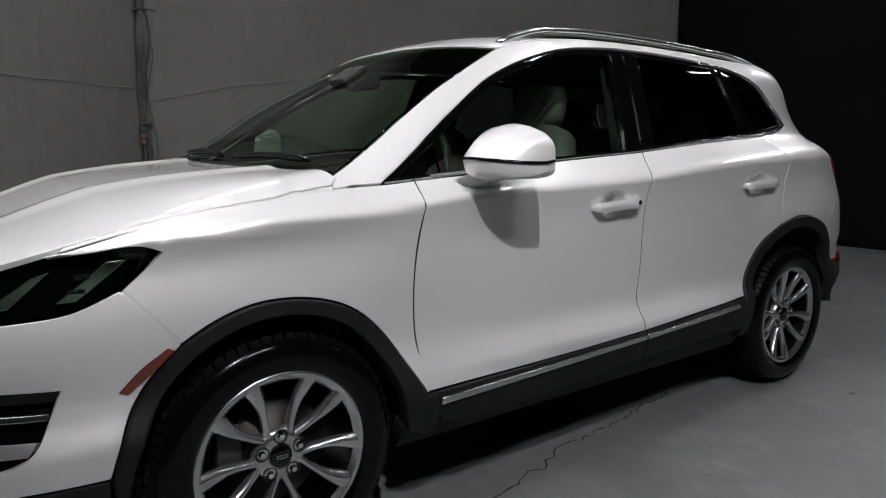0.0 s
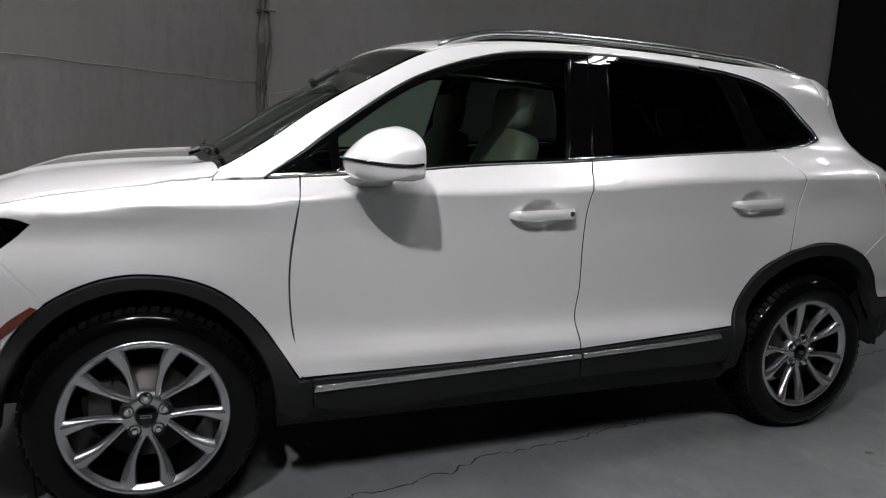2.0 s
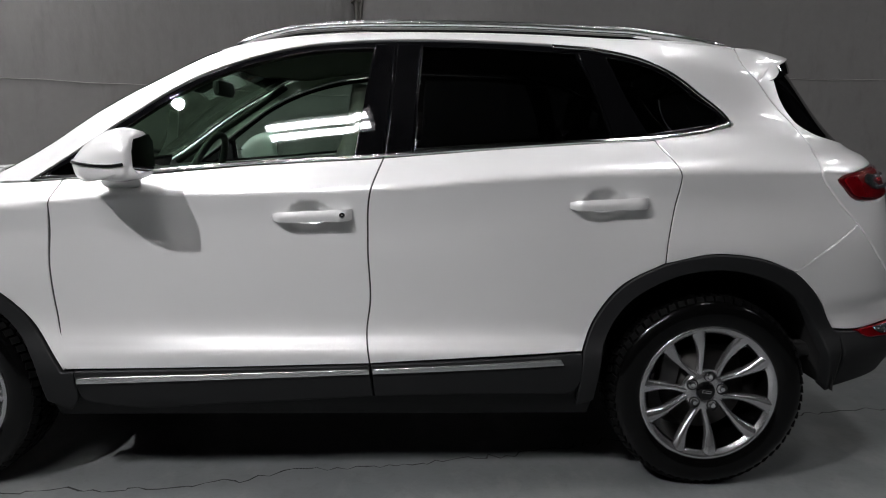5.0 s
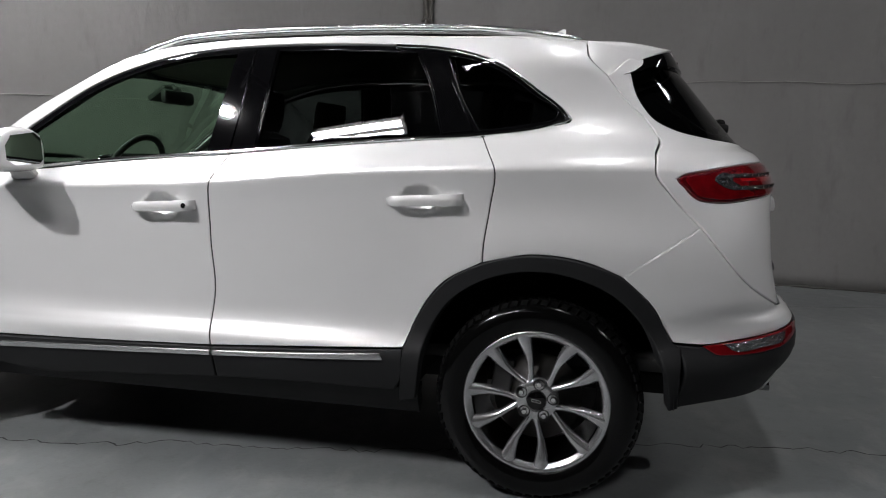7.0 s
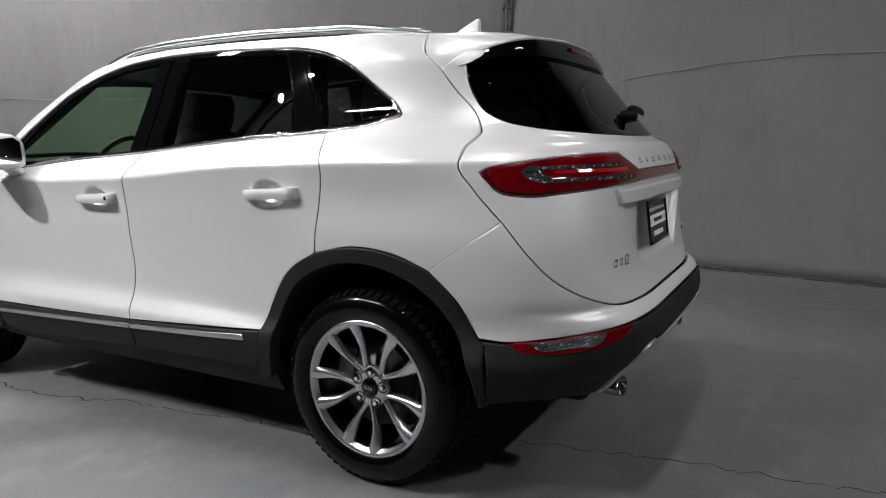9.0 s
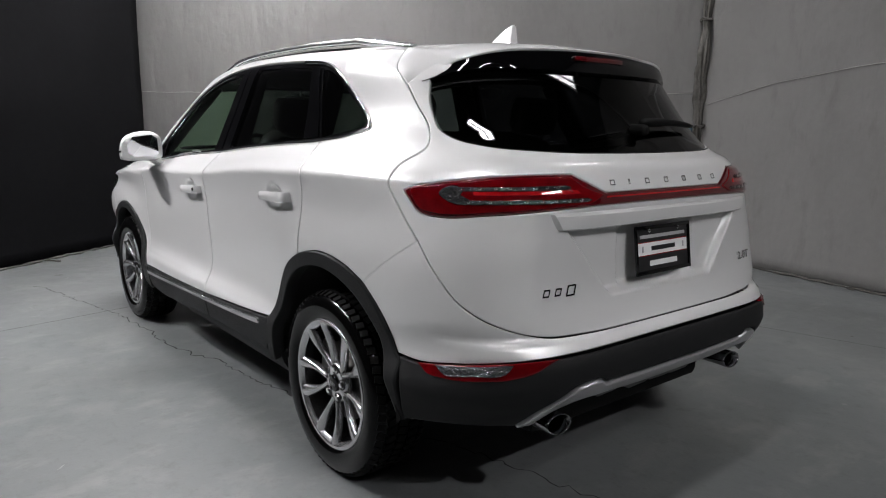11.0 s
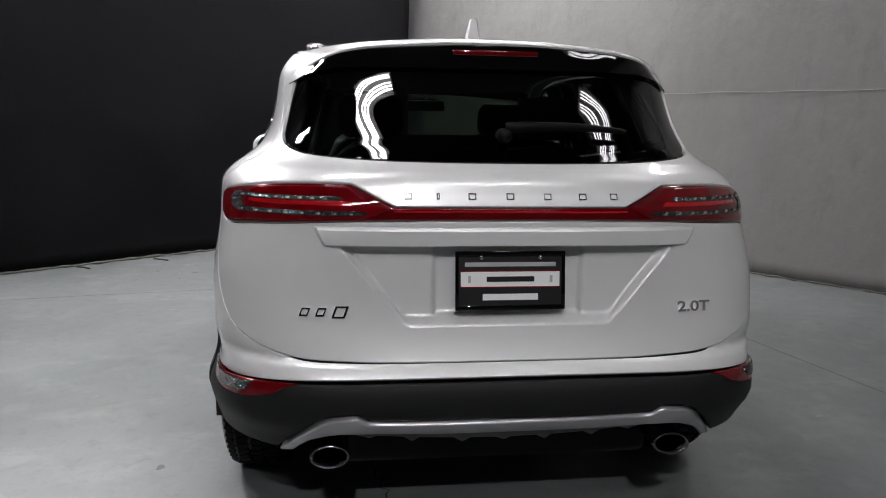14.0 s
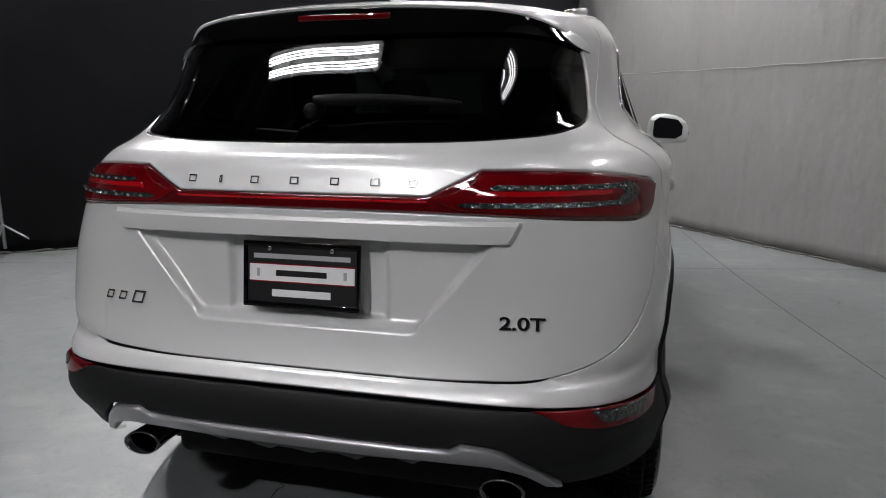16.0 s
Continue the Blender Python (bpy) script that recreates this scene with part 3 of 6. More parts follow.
# bodyside: roof rail panel, windscreen pillar and rear quarter in one pressing
body_outline = chain(
    run([(-1.142, 1.069), (-1.121, 1.104, 1)] + [(x, float(EDGE(x)) - 0.003) for x in (-1.05, -1.0, -0.94, -0.88, -0.8, -0.7, -0.6, -0.5, -0.42, -0.3, -0.1, 0.3, 0.7, 1.1)] + [(1.46, 1.556)]),
    run([(1.46, 1.556), (1.472, 1.50), (1.535, 1.435)]), GAP_HIGH, SEAM, ARCH_TOP, Q_GAP[::-1],
    run([(1.135, 1.228), (1.38, 1.268, 1), (1.425, 1.285), (1.41, 1.307), (1.31, 1.388), (1.21, 1.46), (1.10, 1.512), (0.96, 1.545), (0.79, 1.560), (0.56, 1.570), (0.33, 1.574), (0.10, 1.567), (-0.09, 1.547), (-0.29, 1.497),
         (-0.48, 1.422), (-0.67, 1.303), (-0.84, 1.183), (-0.995, 1.078, 1), (-1.07, 1.076), (-1.137, 1.069)]))
bodysides = both(lambda m: panel("bodyside", skin, body_outline, PAINT, car, "white pearl quarter and pillar panel", step=0.019, gap=0.0012, mirror=m))

fender_outline = side(
    [(-0.878, 1.086, 1), (-1.0, 1.077), (-1.10, 1.073), (-1.3, 1.054), (-1.6, 1.013), (-1.75, 0.975), (-1.87, 0.945, 1), (-1.80, 0.945), (-1.655, 0.95), (-1.632, 0.94, 1),
     (-1.66, 0.912), (-1.725, 0.86, 1), (-1.60, 0.715, 1), (-1.53, 0.755), (-1.43, 0.788), (-1.31, 0.792), (-1.15, 0.747), (-1.02, 0.637), (-0.945, 0.53), (-0.886, 0.437, 1)]
    + FENDER_GAP[::-1][:-1])
fenders = both(lambda m: panel("front_fender", skin, fender_outline, PAINT, car, "white pearl front fender", step=0.03, gap=0.0026, mirror=m))

door_front = chain(BELT_LINE[0], D_GAP, SILL_LINE[0], F_GAP[::-1])[:-1]
door_rear = chain(BELT_LINE[1], Q_GAP, run([(1.16, 0.815), (1.02, 0.735), (0.935, 0.62), (0.888, 0.506)]), SILL_LINE[1], D_GAP[::-1])[:-1]


def dished(cx, cz):
    """The flank with a shallow hand recess."""
    def f(u, z):
        r2 = np.minimum(((u - cx) / 0.082) ** 2 + ((z - cz) / 0.056) ** 2, 1)
        return skin(u, z) - skin_normal(u, z) * (0.030 * (1 - r2) ** 1.5)[..., None]
    return f


front_doors = both(lambda m: panel("front_door", dished(-0.04, 0.972), door_front, PAINT, car, "white pearl front door", step=0.013, gap=0.003, edge=0.0016, mirror=m))
rear_doors = both(lambda m: panel("rear_door", dished(float(along(np.array(0.945), np.array(1.015))), 1.015), door_rear, PAINT, car, "white pearl rear door", step=0.013, gap=0.0026, edge=0.0018, mirror=m))

# nose: bumper skin below the lamps
nose_outline = side([(-1.725, 0.86, 1), (-1.60, 0.715, 1), (-1.67, 0.645), (-1.735, 0.54), (-1.772, 0.415, 1), (-2.0, 0.40), (-2.15, 0.38), (-2.17, 0.40, 1), (-2.18, 0.75, 1), (-2.1, 0.80), (-1.95, 0.808), (-1.83, 0.82)])
front_bumpers = both(lambda m: panel("front_bumper", skin, nose_outline, PAINT, car, "white pearl front bumper skin", step=0.03, gap=0.0008, mirror=m,
                                     holes=[side([(-1.862, 0.642, 1), (-2.1, 0.655, 1), (-2.1, 0.47, 1), (-1.97, 0.478), (-1.92, 0.515), (-1.885, 0.58)])]))

# body-colour strips added behind the tight seams to hide their dark gaps
def seam_filler(line, owner, m, mat=PAINT, out=-0.0007, reach=(0.006, 0.004)):
    o = np.concatenate([line + reach, (line - reach)[::-1]])
    return panel("seam_filler", skin, o, mat, owner, out=out, gap=0, edge=0.001, depth=0.003, step=0.02, mirror=m)


for i, m in enumerate((False, True)):
    seam_filler(SEAM, bodysides[i], m)
    seam_filler(run([(-1.722, 0.856), (-1.66, 0.79), (-1.603, 0.719)]), fenders[i], m)
    seam_filler(run([(x, float(BELT(x)) + 0.002) for x in (-1.82, -1.7, -1.6, -1.45, -1.3, -1.2, -1.14)]), fenders[i], m, PAINT, -0.0030, (0.0, 0.012))
    # dark strips added in the door shuts, standing in for the shade there
    for line, owner in ((F_GAP, fenders[i]), (D_GAP, front_doors[i]), (Q_GAP, rear_doors[i])):
        seam_filler(line, owner, m, SHUT_SHADE, -0.0024, (0.008, 0.0))

# tail: white bumper band and hatch
bumper_low = tail_run([(1.772, 0.58), (1.86, 0.574), (1.98, 0.588), (0.63, 0.606), (0.4, 0.612), (0.18, 0.613), (0, 0.613)])


def tail_offset(u, z):
    """How the tail is drawn in and pushed out: ledge over the bumper, lip under the lamps, plate recess."""
    y = np.abs(skin(u, z)[..., 1])
    st = lambda a, b, q: np.clip((q - a) / (b - a), 0, 1) ** 2 * (3 - 2 * np.clip((q - a) / (b - a), 0, 1))
    edge = 0.29 + (z - 0.76) * 0.86
    hollow = -0.030 * st(edge + 0.010, edge - 0.010, y) * st(0.75, 0.785, z) * st(0.995, 0.985, z)
    deep = -0.016 * st(0.224, 0.208, y) * st(0.77, 0.795, z) * st(0.995, 0.985, z)
    return hollow + deep


def tail_skin(u, z):
    return skin(u, z) + skin_normal(u, z) * tail_offset(u, z)[..., None]


def bumper_skin(u, z):
    roll = 0.026 * np.clip((z - 0.56) / 0.045, 0, 1) - 0.03 * np.clip((z - 0.632) / 0.035, 0, 1) ** 2
    y = np.abs(skin(u, z)[..., 1])
    fade = np.clip((0.86 - y) / 0.12, 0, 1)
    return skin(u, z) + skin_normal(u, z) * (roll * fade)[..., None]


panel("rear_bumper", bumper_skin, mirrored(chain(GAP_LOW[::-1], SEAM, ARCH_BACK, bumper_low)), PAINT, car, "white pearl rear bumper band", step=0.022, gap=0.0008)
LAMP = [(0, 1.088), (0.33, 1.088, 1), (0.395, 1.12), (0.45, 1.148, 1), (0.60, 1.146), (0.723, 1.136), (1.846, 1.120), (1.778, 1.105), (1.764, 1.096), (1.786, 1.072), (1.812, 1.044), (1.837, 1.029), (1.88, 1.023), (0.72, 1.032), (0.47, 1.047), (0.2, 1.052), (0, 1.052)]
REAR_GLASS = [(0, 1.508), (0.30, 1.506), (0.50, 1.500), (0.585, 1.480), (0.640, 1.445, 1), (0.655, 1.385), (0.664, 1.330), (0.671, 1.285), (0.662, 1.257), (0.62, 1.235), (0.48, 1.218), (0.2, 1.210), (0, 1.209)]
hatch_outline = mirrored(chain(tail_run([(0, 1.514), (0.3, 1.513), (0.50, 1.512), (0.615, 1.500), (1.535, 1.435)]), GAP_HIGH, GAP_LOW))
hatch = panel("hatch", tail_skin, hatch_outline, PAINT, car, "white pearl tailgate with a recessed plate bay", holes=[rear(LAMP, 0.015), rear(REAR_GLASS)], step=0.0075, edge=0.004)
panel("rear_window", skin, rear(REAR_GLASS), GLASS_DARK, hatch, "dark tinted rear window", out=-0.006, gap=0.003, depth=0.004, step=0.012)


# crisp handle lip under the lamps
rows = []
for s in np.linspace(-1, 1, 61):
    fade = min(1, (1 - abs(s)) / 0.035)
    row = []
    for off, z, reach in ((-0.004, 1.036, 0.565), (0.004, 1.032, 0.56), (0.010, 1.024, 0.556), (0.014, 1.000, 0.543), (0.013, 0.984, 0.533), (0.009, 0.981, 0.531), (-0.045, 0.978, 0.530)):
        u = across(np.array(s * reach), np.array(z))
        row.append(Vector(skin(u, np.array(z))) + Vector(skin_normal(u, np.array(z))) * (-0.004 + (off + 0.004) * fade if off > 0 else off))
    rows.append(row)
bm = bmesh.new()
grid = [[bm.verts.new(p) for p in r] for r in rows]
for a, b in zip(grid, grid[1:]):
    for k in range(len(a) - 1):
        bm.faces.new((a[k], a[k + 1], b[k + 1], b[k]))
bmesh.ops.recalc_face_normals(bm, faces=bm.faces)
part("handle_lip", bm, PAINT, hatch, "white pearl lip above the plate bay", sharp=25)

# top skins
EDGE_HALF = smooth_curve([(float(x), float(-skin(along(np.array(x), np.array(EDGE(x))), np.array(EDGE(x)))[..., 1])) for x in np.linspace(-1.15, 1.62, 40)])
CROWN = smooth_curve([(-0.6, 0.088), (-0.45, 0.070), (-0.2, 0.056), (0, 0.052), (0.8, 0.050), (1.3, 0.046), (1.5, 0.052), (1.65, 0.055), (1.82, 0.070), (1.9, 0.072)])


def roof_skin(x, y):
    h = np.where(x < 1.55, EDGE_HALF(x), EDGE_HALF(1.55))
    return np.stack([x + 0 * y, y + 0 * x, EDGE(x) + CROWN(x) * (1 - np.minimum(np.abs(y) / h, 1.15) ** 2.4)], -1)


HOOD_HALF = smooth_curve([(float(x), float(-skin(along(np.array(x), np.array(BELT(x))), np.array(BELT(x)))[..., 1])) for x in np.linspace(-2.14, -1.05, 30)])


def hood_skin(x, y):
    h = HOOD_HALF(x)
    q = np.minimum(np.abs(y) / h, 1.05)
    ridge = 0.010 * np.exp(-((np.abs(y) - 0.44 - 0.10 * (x + 1.2)) / 0.05) ** 2) * np.clip((x + 2.1) / 0.3, 0, 1)
    box_in = 3.8 + 8 * np.clip((x + 1.75) / 0.6, 0, 1) ** 2
    crown = 0.012 + 0.055 * np.clip((x + 2.2) / 0.5, 0, 1) - 0.020 * np.clip((x + 1.7) / 0.5, 0, 1)
    lift = 0.019 * np.exp(-((np.abs(y) - 0.76) / 0.085) ** 2) * np.clip((x + 1.5) / 0.4, 0, 1) ** 2
    return np.stack([x + 0 * y, y + 0 * x, BELT(x) + crown * (1 - q**box_in) + ridge + lift], -1)


def sym(points, step=0.03):
    half = [(q[0], -abs(q[1]), *q[2:]) for q in points]
    o = spline(half, step, closed=False)
    return np.concatenate([o, (o * [1, -1])[::-1][1:-1]])


roof_edge = [(float(x), float(EDGE_HALF(x)) - 0.002) for x in np.linspace(-0.385, 1.46, 12)]
roof_outline = sym([(-0.475, 0), (-0.462, 0.25), (-0.43, 0.48)] + [(*roof_edge[0], 1)] + roof_edge[1:-1] + [(*roof_edge[-1], 1), (1.50, 0.45), (1.52, 0.2), (1.525, 0)])
panel("roof", roof_skin, roof_outline, PAINT, car, "white pearl roof skin", step=0.05)
# roof spoiler: one pressing from the roof seam to its trailing edge, running down to a point on either side
AT = (0, 0.15, 0.30, 0.42, 0.51, 0.58, 0.632, 0.672)
LIP_X = smooth_curve(list(zip(AT, (1.790, 1.783, 1.765, 1.751, 1.717, 1.651, 1.597, 1.54))))
LIP_Z = smooth_curve(list(zip(AT, (1.570, 1.569, 1.562, 1.552, 1.535, 1.506, 1.464, 1.434))))
SEAM_X = smooth_curve([(0, 1.53), (0.2, 1.525), (0.45, 1.500), (0.64, 1.463)])
flank_seam = [skin(along(np.array(x), np.array(z)), np.array(z)) for x, z in spline([(1.462, 1.554), (1.474, 1.50), (1.538, 1.434)], 0.012, closed=False)]
y0 = -float(flank_seam[0][1])
rows = []
pairs = [(Vector(roof_skin(SEAM_X(y) + 0.002, y)), y * 0.575 / y0) for y in np.linspace(0, y0 - 0.004, 25)]
pairs += [(Vector((p[0] + 0.002, -p[1], p[2])), 0.575 + 0.096 * i / (len(flank_seam) - 1)) for i, p in enumerate(flank_seam)]
for a, y in pairs:
    b = Vector((float(LIP_X(y)), y, float(LIP_Z(y))))
    up = Vector((0, 0.25 + 0.75 * max(0, (y - 0.48) / 0.19), 1)).normalized()
    gap = (b - a).length
    row = [a + Vector((0, -0.004, -0.014)), a]
    for k in range(1, 11):
        t = k / 10
        row.append(a.lerp(b, t) + up * (0.05 * gap * 4 * t * (1 - t) * (1 - 0.35 * t)))
    thin = 1 - 0.9 * max(0, (y - 0.575) / 0.1)
    row += [b + Vector((0.002, 0, -0.004)) * thin, b + Vector((-0.002, 0, -0.009)) * thin]
    rows.append(row)
half = [[Vector((p.x, -p.y, p.z)) for p in r] for r in rows[:0:-1]] + rows
bm = bmesh.new()
grid = [[bm.verts.new(p) for p in r] for r in half]
for a, b in zip(grid, grid[1:]):
    for k in range(len(a) - 1):
        bm.faces.new((a[k], a[k + 1], b[k + 1], b[k]))
bmesh.ops.recalc_face_normals(bm, faces=bm.faces)
spoiler = part("spoiler", bm, PAINT, hatch, "white pearl roof spoiler", sharp=45)

hood_edge = [(float(x), float(HOOD_HALF(x)) + 0.001) for x in np.linspace(-1.144, -2.10, 12)]
hood_outline = sym([(-1.20, 0), (-1.19, 0.3), (-1.16, 0.6), (-1.121, 0.80, 1)] + [(*hood_edge[0], 1)] + hood_edge[1:-1] + [(*hood_edge[-1], 1), (-2.15, 0.3), (-2.165, 0)])
panel("hood", hood_skin, hood_outline, PAINT, car, "white pearl bonnet with two soft ridges", step=0.03, gap=0.001, edge=0.002)


def shield_skin(s, t):
    """The windscreen: s across from -1 to 1, t from cowl to roof."""
    x = -1.112 + 0.712 * t
    ez, eh = EDGE(x), EDGE_HALF(x)
    k = np.abs(s) ** 2.3
    cx, cz = -1.152 + 0.688 * t, 1.102 + 0.466 * t + 0.03 * t * (1 - t)
    return np.stack([cx + (x - cx) * k, -s * eh, cz + (ez - cz) * k], -1)


shield_outline = np.array([(-1 + 2 * i / 40, 0.0) for i in range(40)] + [(1.0, i / 20) for i in range(20)] + [(1 - 2 * i / 40, 1.0) for i in range(40)] + [(-1.0, 1 - i / 20) for i in range(20)])
panel("windscreen", shield_skin, shield_outline, GLASS_SHIELD, car, "green-tinted windscreen glass", step=0.06, gap=0.004, edge=0.003, depth=0.005)

band_o = shield_outline * [0.992, 1.0] + [0, 0]
band_hole = np.array([(-0.965 + 1.93 * i / 30, 0.03) for i in range(30)] + [(0.965, 0.03 + 0.81 * i / 14) for i in range(14)] + [(0.965 - 1.93 * i / 30, 0.84 + 0.03 * math.sin(math.pi * i / 30)) for i in range(30)] + [(-0.965, 0.84 - 0.81 * i / 14) for i in range(14)])
panel("shade_band", shield_skin, band_o, GLOSS_BLACK, car, "black printed border of the windscreen", holes=[band_hole], step=0.06, gap=0.006, edge=0.001, depth=0.002, out=-0.005)

# ---- wheels ----
def wheel(x, y, turn, mirror):
    """A road wheel: tyre with tread blocks, ten-spoke rim, brake and nuts. The outer face looks along -y."""
    root = put(new("wheel"), car, "silver ten-spoke alloy wheel with a black tyre")
    root.matrix_basis = pose(x, y, 0.346, 0, turn, 180 if mirror else 0)
    bm = bmesh.new()
    lathe(bm, [(0.232, -0.085), (0.240, -0.100), (0.262, -0.112), (0.290, -0.117), (0.315, -0.112), (0.332, -0.098), (0.341, -0.082), (0.3435, -0.06), (0.3445, 0.0), (0.3435, 0.06), (0.341, 0.082),
               (0.332, 0.098), (0.315, 0.112), (0.28, 0.115), (0.24, 0.1), (0.232, 0.085)], seg=96, closed=False)
    tyre = part("tyre", bm, RUBBER_WALL, root, "black tyre with a glossy dressed sidewall", sharp=60)
    bm = bmesh.new()
    n = 64
    for i in range(n):
        w = 2 * math.pi * i / n
        for k, (yc, wy) in enumerate(((-0.086, 0.028), (-0.045, 0.036), (0.0, 0.036), (0.045, 0.036), (0.086, 0.028))):
            ww = w + (0.4 if k % 2 else 0) * 2 * math.pi / n
            m = Matrix.Rotation(-ww, 4, "Y") @ Matrix.Translation((0.345 if abs(yc) < 0.08 else 0.3370, yc, 0)) @ Matrix.Rotation(0.3 if k % 2 else -0.25, 4, "X")
            if abs(yc) > 0.08:
                m = m @ Matrix.Rotation(-0.45 if yc < 0 else 0.45, 4, "Z")
            box(bm, 0, 0, 0, 0.010, wy, 0.024, 0, m)
    part("tread", bm, RUBBER, tyre, smooth=False)
    bm = bmesh.new()
    lathe(bm, [(0.218, -0.088), (0.229, -0.100), (0.238, -0.105), (0.246, -0.103), (0.247, -0.096), (0.238, -0.088), (0.224, -0.07), (0.216, -0.03), (0.205, 0.06), (0.225, 0.085), (0.235, 0.09)], seg=96)
    rim = part("rim", bm, RIM_PAINT, root, "silver alloy rim")
    bm = bmesh.new()
    lathe(bm, [(0.212, -0.09), (0.210, -0.05), (0.198, 0.02), (0.195, 0.08)], seg=64)
    part("barrel", bm, RIM_DARK, root)
    for i in range(5):
        for sgn in (-1, 1):
            base = math.radians(90 + 72 * i)
            bm = bmesh.new()
            # (radius, angle from the pair's axis, half width, height of the face, thickness)
            rows = [(0.046, 0.62, 0.012, -0.072, 0.03), (0.066, 0.50, 0.0115, -0.073, 0.03), (0.10, 0.385, 0.0104, -0.076, 0.028), (0.13, 0.345, 0.0112, -0.081, 0.027), (0.155, 0.335, 0.0140, -0.086, 0.025), (0.178, 0.342, 0.0182, -0.091, 0.022),
                    (0.200, 0.355, 0.0222, -0.096, 0.020), (0.222, 0.372, 0.0252, -0.100, 0.018), (0.232, 0.378, 0.0262, -0.101, 0.014)]
            ringv = []
            for r, da, hw, yf, th in rows:
                a = base + sgn * da
                d, q = Vector((math.cos(a), 0, math.sin(a))), Vector((-math.sin(a), 0, math.cos(a)))
                sec = [(-hw, yf + th), (-hw * 1.0, yf + 0.008), (-hw * 0.55, yf), (0.1 * hw, yf - 0.001), (hw * 0.65, yf + 0.003), (hw, yf + 0.010), (hw, yf + th)]
                ringv.append([bm.verts.new(d * r + q * o * sgn + Vector((0, yy, 0))) for o, yy in sec])
            for ra, rb in zip(ringv, ringv[1:]):
                for k in range(len(ra) - 1):
                    bm.faces.new((ra[k], ra[k + 1], rb[k + 1], rb[k]))
            bmesh.ops.recalc_face_normals(bm, faces=bm.faces)
            part("spoke", bm, RIM_PAINT, rim, sharp=50)
    bm = bmesh.new()
    lathe(bm, [(0.078, -0.045), (0.076, -0.066), (0.066, -0.074), (0.04, -0.078), (0.034, -0.074), (0.0001, -0.074)], seg=40)
    part("hub", bm, RIM_PAINT, rim)
    bm = bmesh.new()
    lathe(bm, [(0.031, -0.074), (0.031, -0.081), (0.028, -0.083), (0.0001, -0.084)], seg=32)
    cap = part("cap", bm, GLOSS_BLACK, rim, "black centre cap with a small silver mark")
    bm = bmesh.new()
    for bx, bz, bw, bh in ((0, 0.004, 0.030, 0.0016), (0, -0.004, 0.030, 0.0016), (-0.015, 0, 0.0016, 0.009), (0.015, 0, 0.0016, 0.009), (0, 0, 0.0016, 0.012)):
        box(bm, bx, -0.0845, bz, bw, 0.001, bh)
    part("mark", bm, CHROME, rim, smooth=False)
    for i in range(5):
        a = math.radians(90 + 72 * i)
        px, pz = 0.0572 * math.cos(a), 0.0572 * math.sin(a)
        bm = bmesh.new()
        lathe(bm, [(0.0205, -0.0795), (0.0195, -0.0800), (0.0135, -0.073), (0.0125, -0.066)], at=(px, 0, pz), seg=18)
        part("nut_seat", bm, WELL, rim)
        bm = bmesh.new()
        lathe(bm, [(0.0110, -0.066), (0.0110, -0.083), (0.008, -0.0865), (0.0001, -0.087)], at=(px, 0, pz), seg=6)
        part("lug_nut", bm, CHROME, rim, smooth=False)
    bm = bmesh.new()
    lathe(bm, [(0.15, -0.012), (0.15, -0.03), (0.07, -0.03), (0.065, -0.05), (0.0001, -0.05)], seg=48)
    part("brake_disc", bm, principled("cast_iron_disc", (0.055, 0.053, 0.05), 0.5, 0.8), root)
    bm = bmesh.new()
    box(bm, -0.13, -0.015, 0.04, 0.07, 0.06, 0.14, 0.012)
    part("brake_caliper", bm, principled("caliper_grey", (0.05, 0.05, 0.05), 0.5, 0.4), root)
    return root


wheel(-1.345, -0.80, 0, False)
wheel(1.345, -0.80, 9, False)
wheel(-1.345, 0.80, 20, True)
wheel(1.345, 0.80, 50, True)

# wheel housings and underbody
for wx in (-1.345, 1.345):
    for sy in (-1, 1):
        bm = bmesh.new()
        r = 0.41 if wx < 0 else 0.44
        seg = 28
        rows = []
        for yy in (0.90, 0.52):
            rows.append([bm.verts.new((wx + r * math.cos(math.pi * (1.0 - 1.0 * i / seg)), sy * yy, 0.355 + r * math.sin(math.pi * (1.0 - 1.0 * i / seg)))) for i in range(seg + 1)])
        for i in range(seg):
            bm.faces.new((rows[0][i], rows[0][i + 1], rows[1][i + 1], rows[1][i]))
        c = bm.verts.new((wx, sy * 0.52, 0.36))
        for i in range(seg):
            bm.faces.new((rows[1][i], rows[1][i + 1], c))
        part("wheel_housing", bm, WELL, car)
bm = bmesh.new()
box(bm, 0.0, 0, 0.33, 1.75, 1.62, 0.10, 0.03)
box(bm, 0.0, 0, 0.34, 4.0, 1.00, 0.14, 0.03)
part("underbody", bm, WELL, car, "black underbody pan")

# ---- cladding, glass, lamps and bright trim ----
front_band = side([(-0.887, 0.437, 1), (-0.945, 0.53), (-1.02, 0.637), (-1.15, 0.747), (-1.31, 0.792), (-1.43, 0.788), (-1.53, 0.755), (-1.60, 0.715), (-1.67, 0.645), (-1.735, 0.54), (-1.772, 0.415, 1),
                   (-1.765, 0.33, 1), (-1.735, 0.33, 1), (-1.705, 0.47), (-1.64, 0.60), (-1.54, 0.695), (-1.42, 0.742), (-1.30, 0.745), (-1.17, 0.70), (-1.07, 0.61), (-0.985, 0.47), (-0.955, 0.33, 1), (-0.88, 0.29, 1), (-0.845, 0.33), (-0.85, 0.44, 1)])
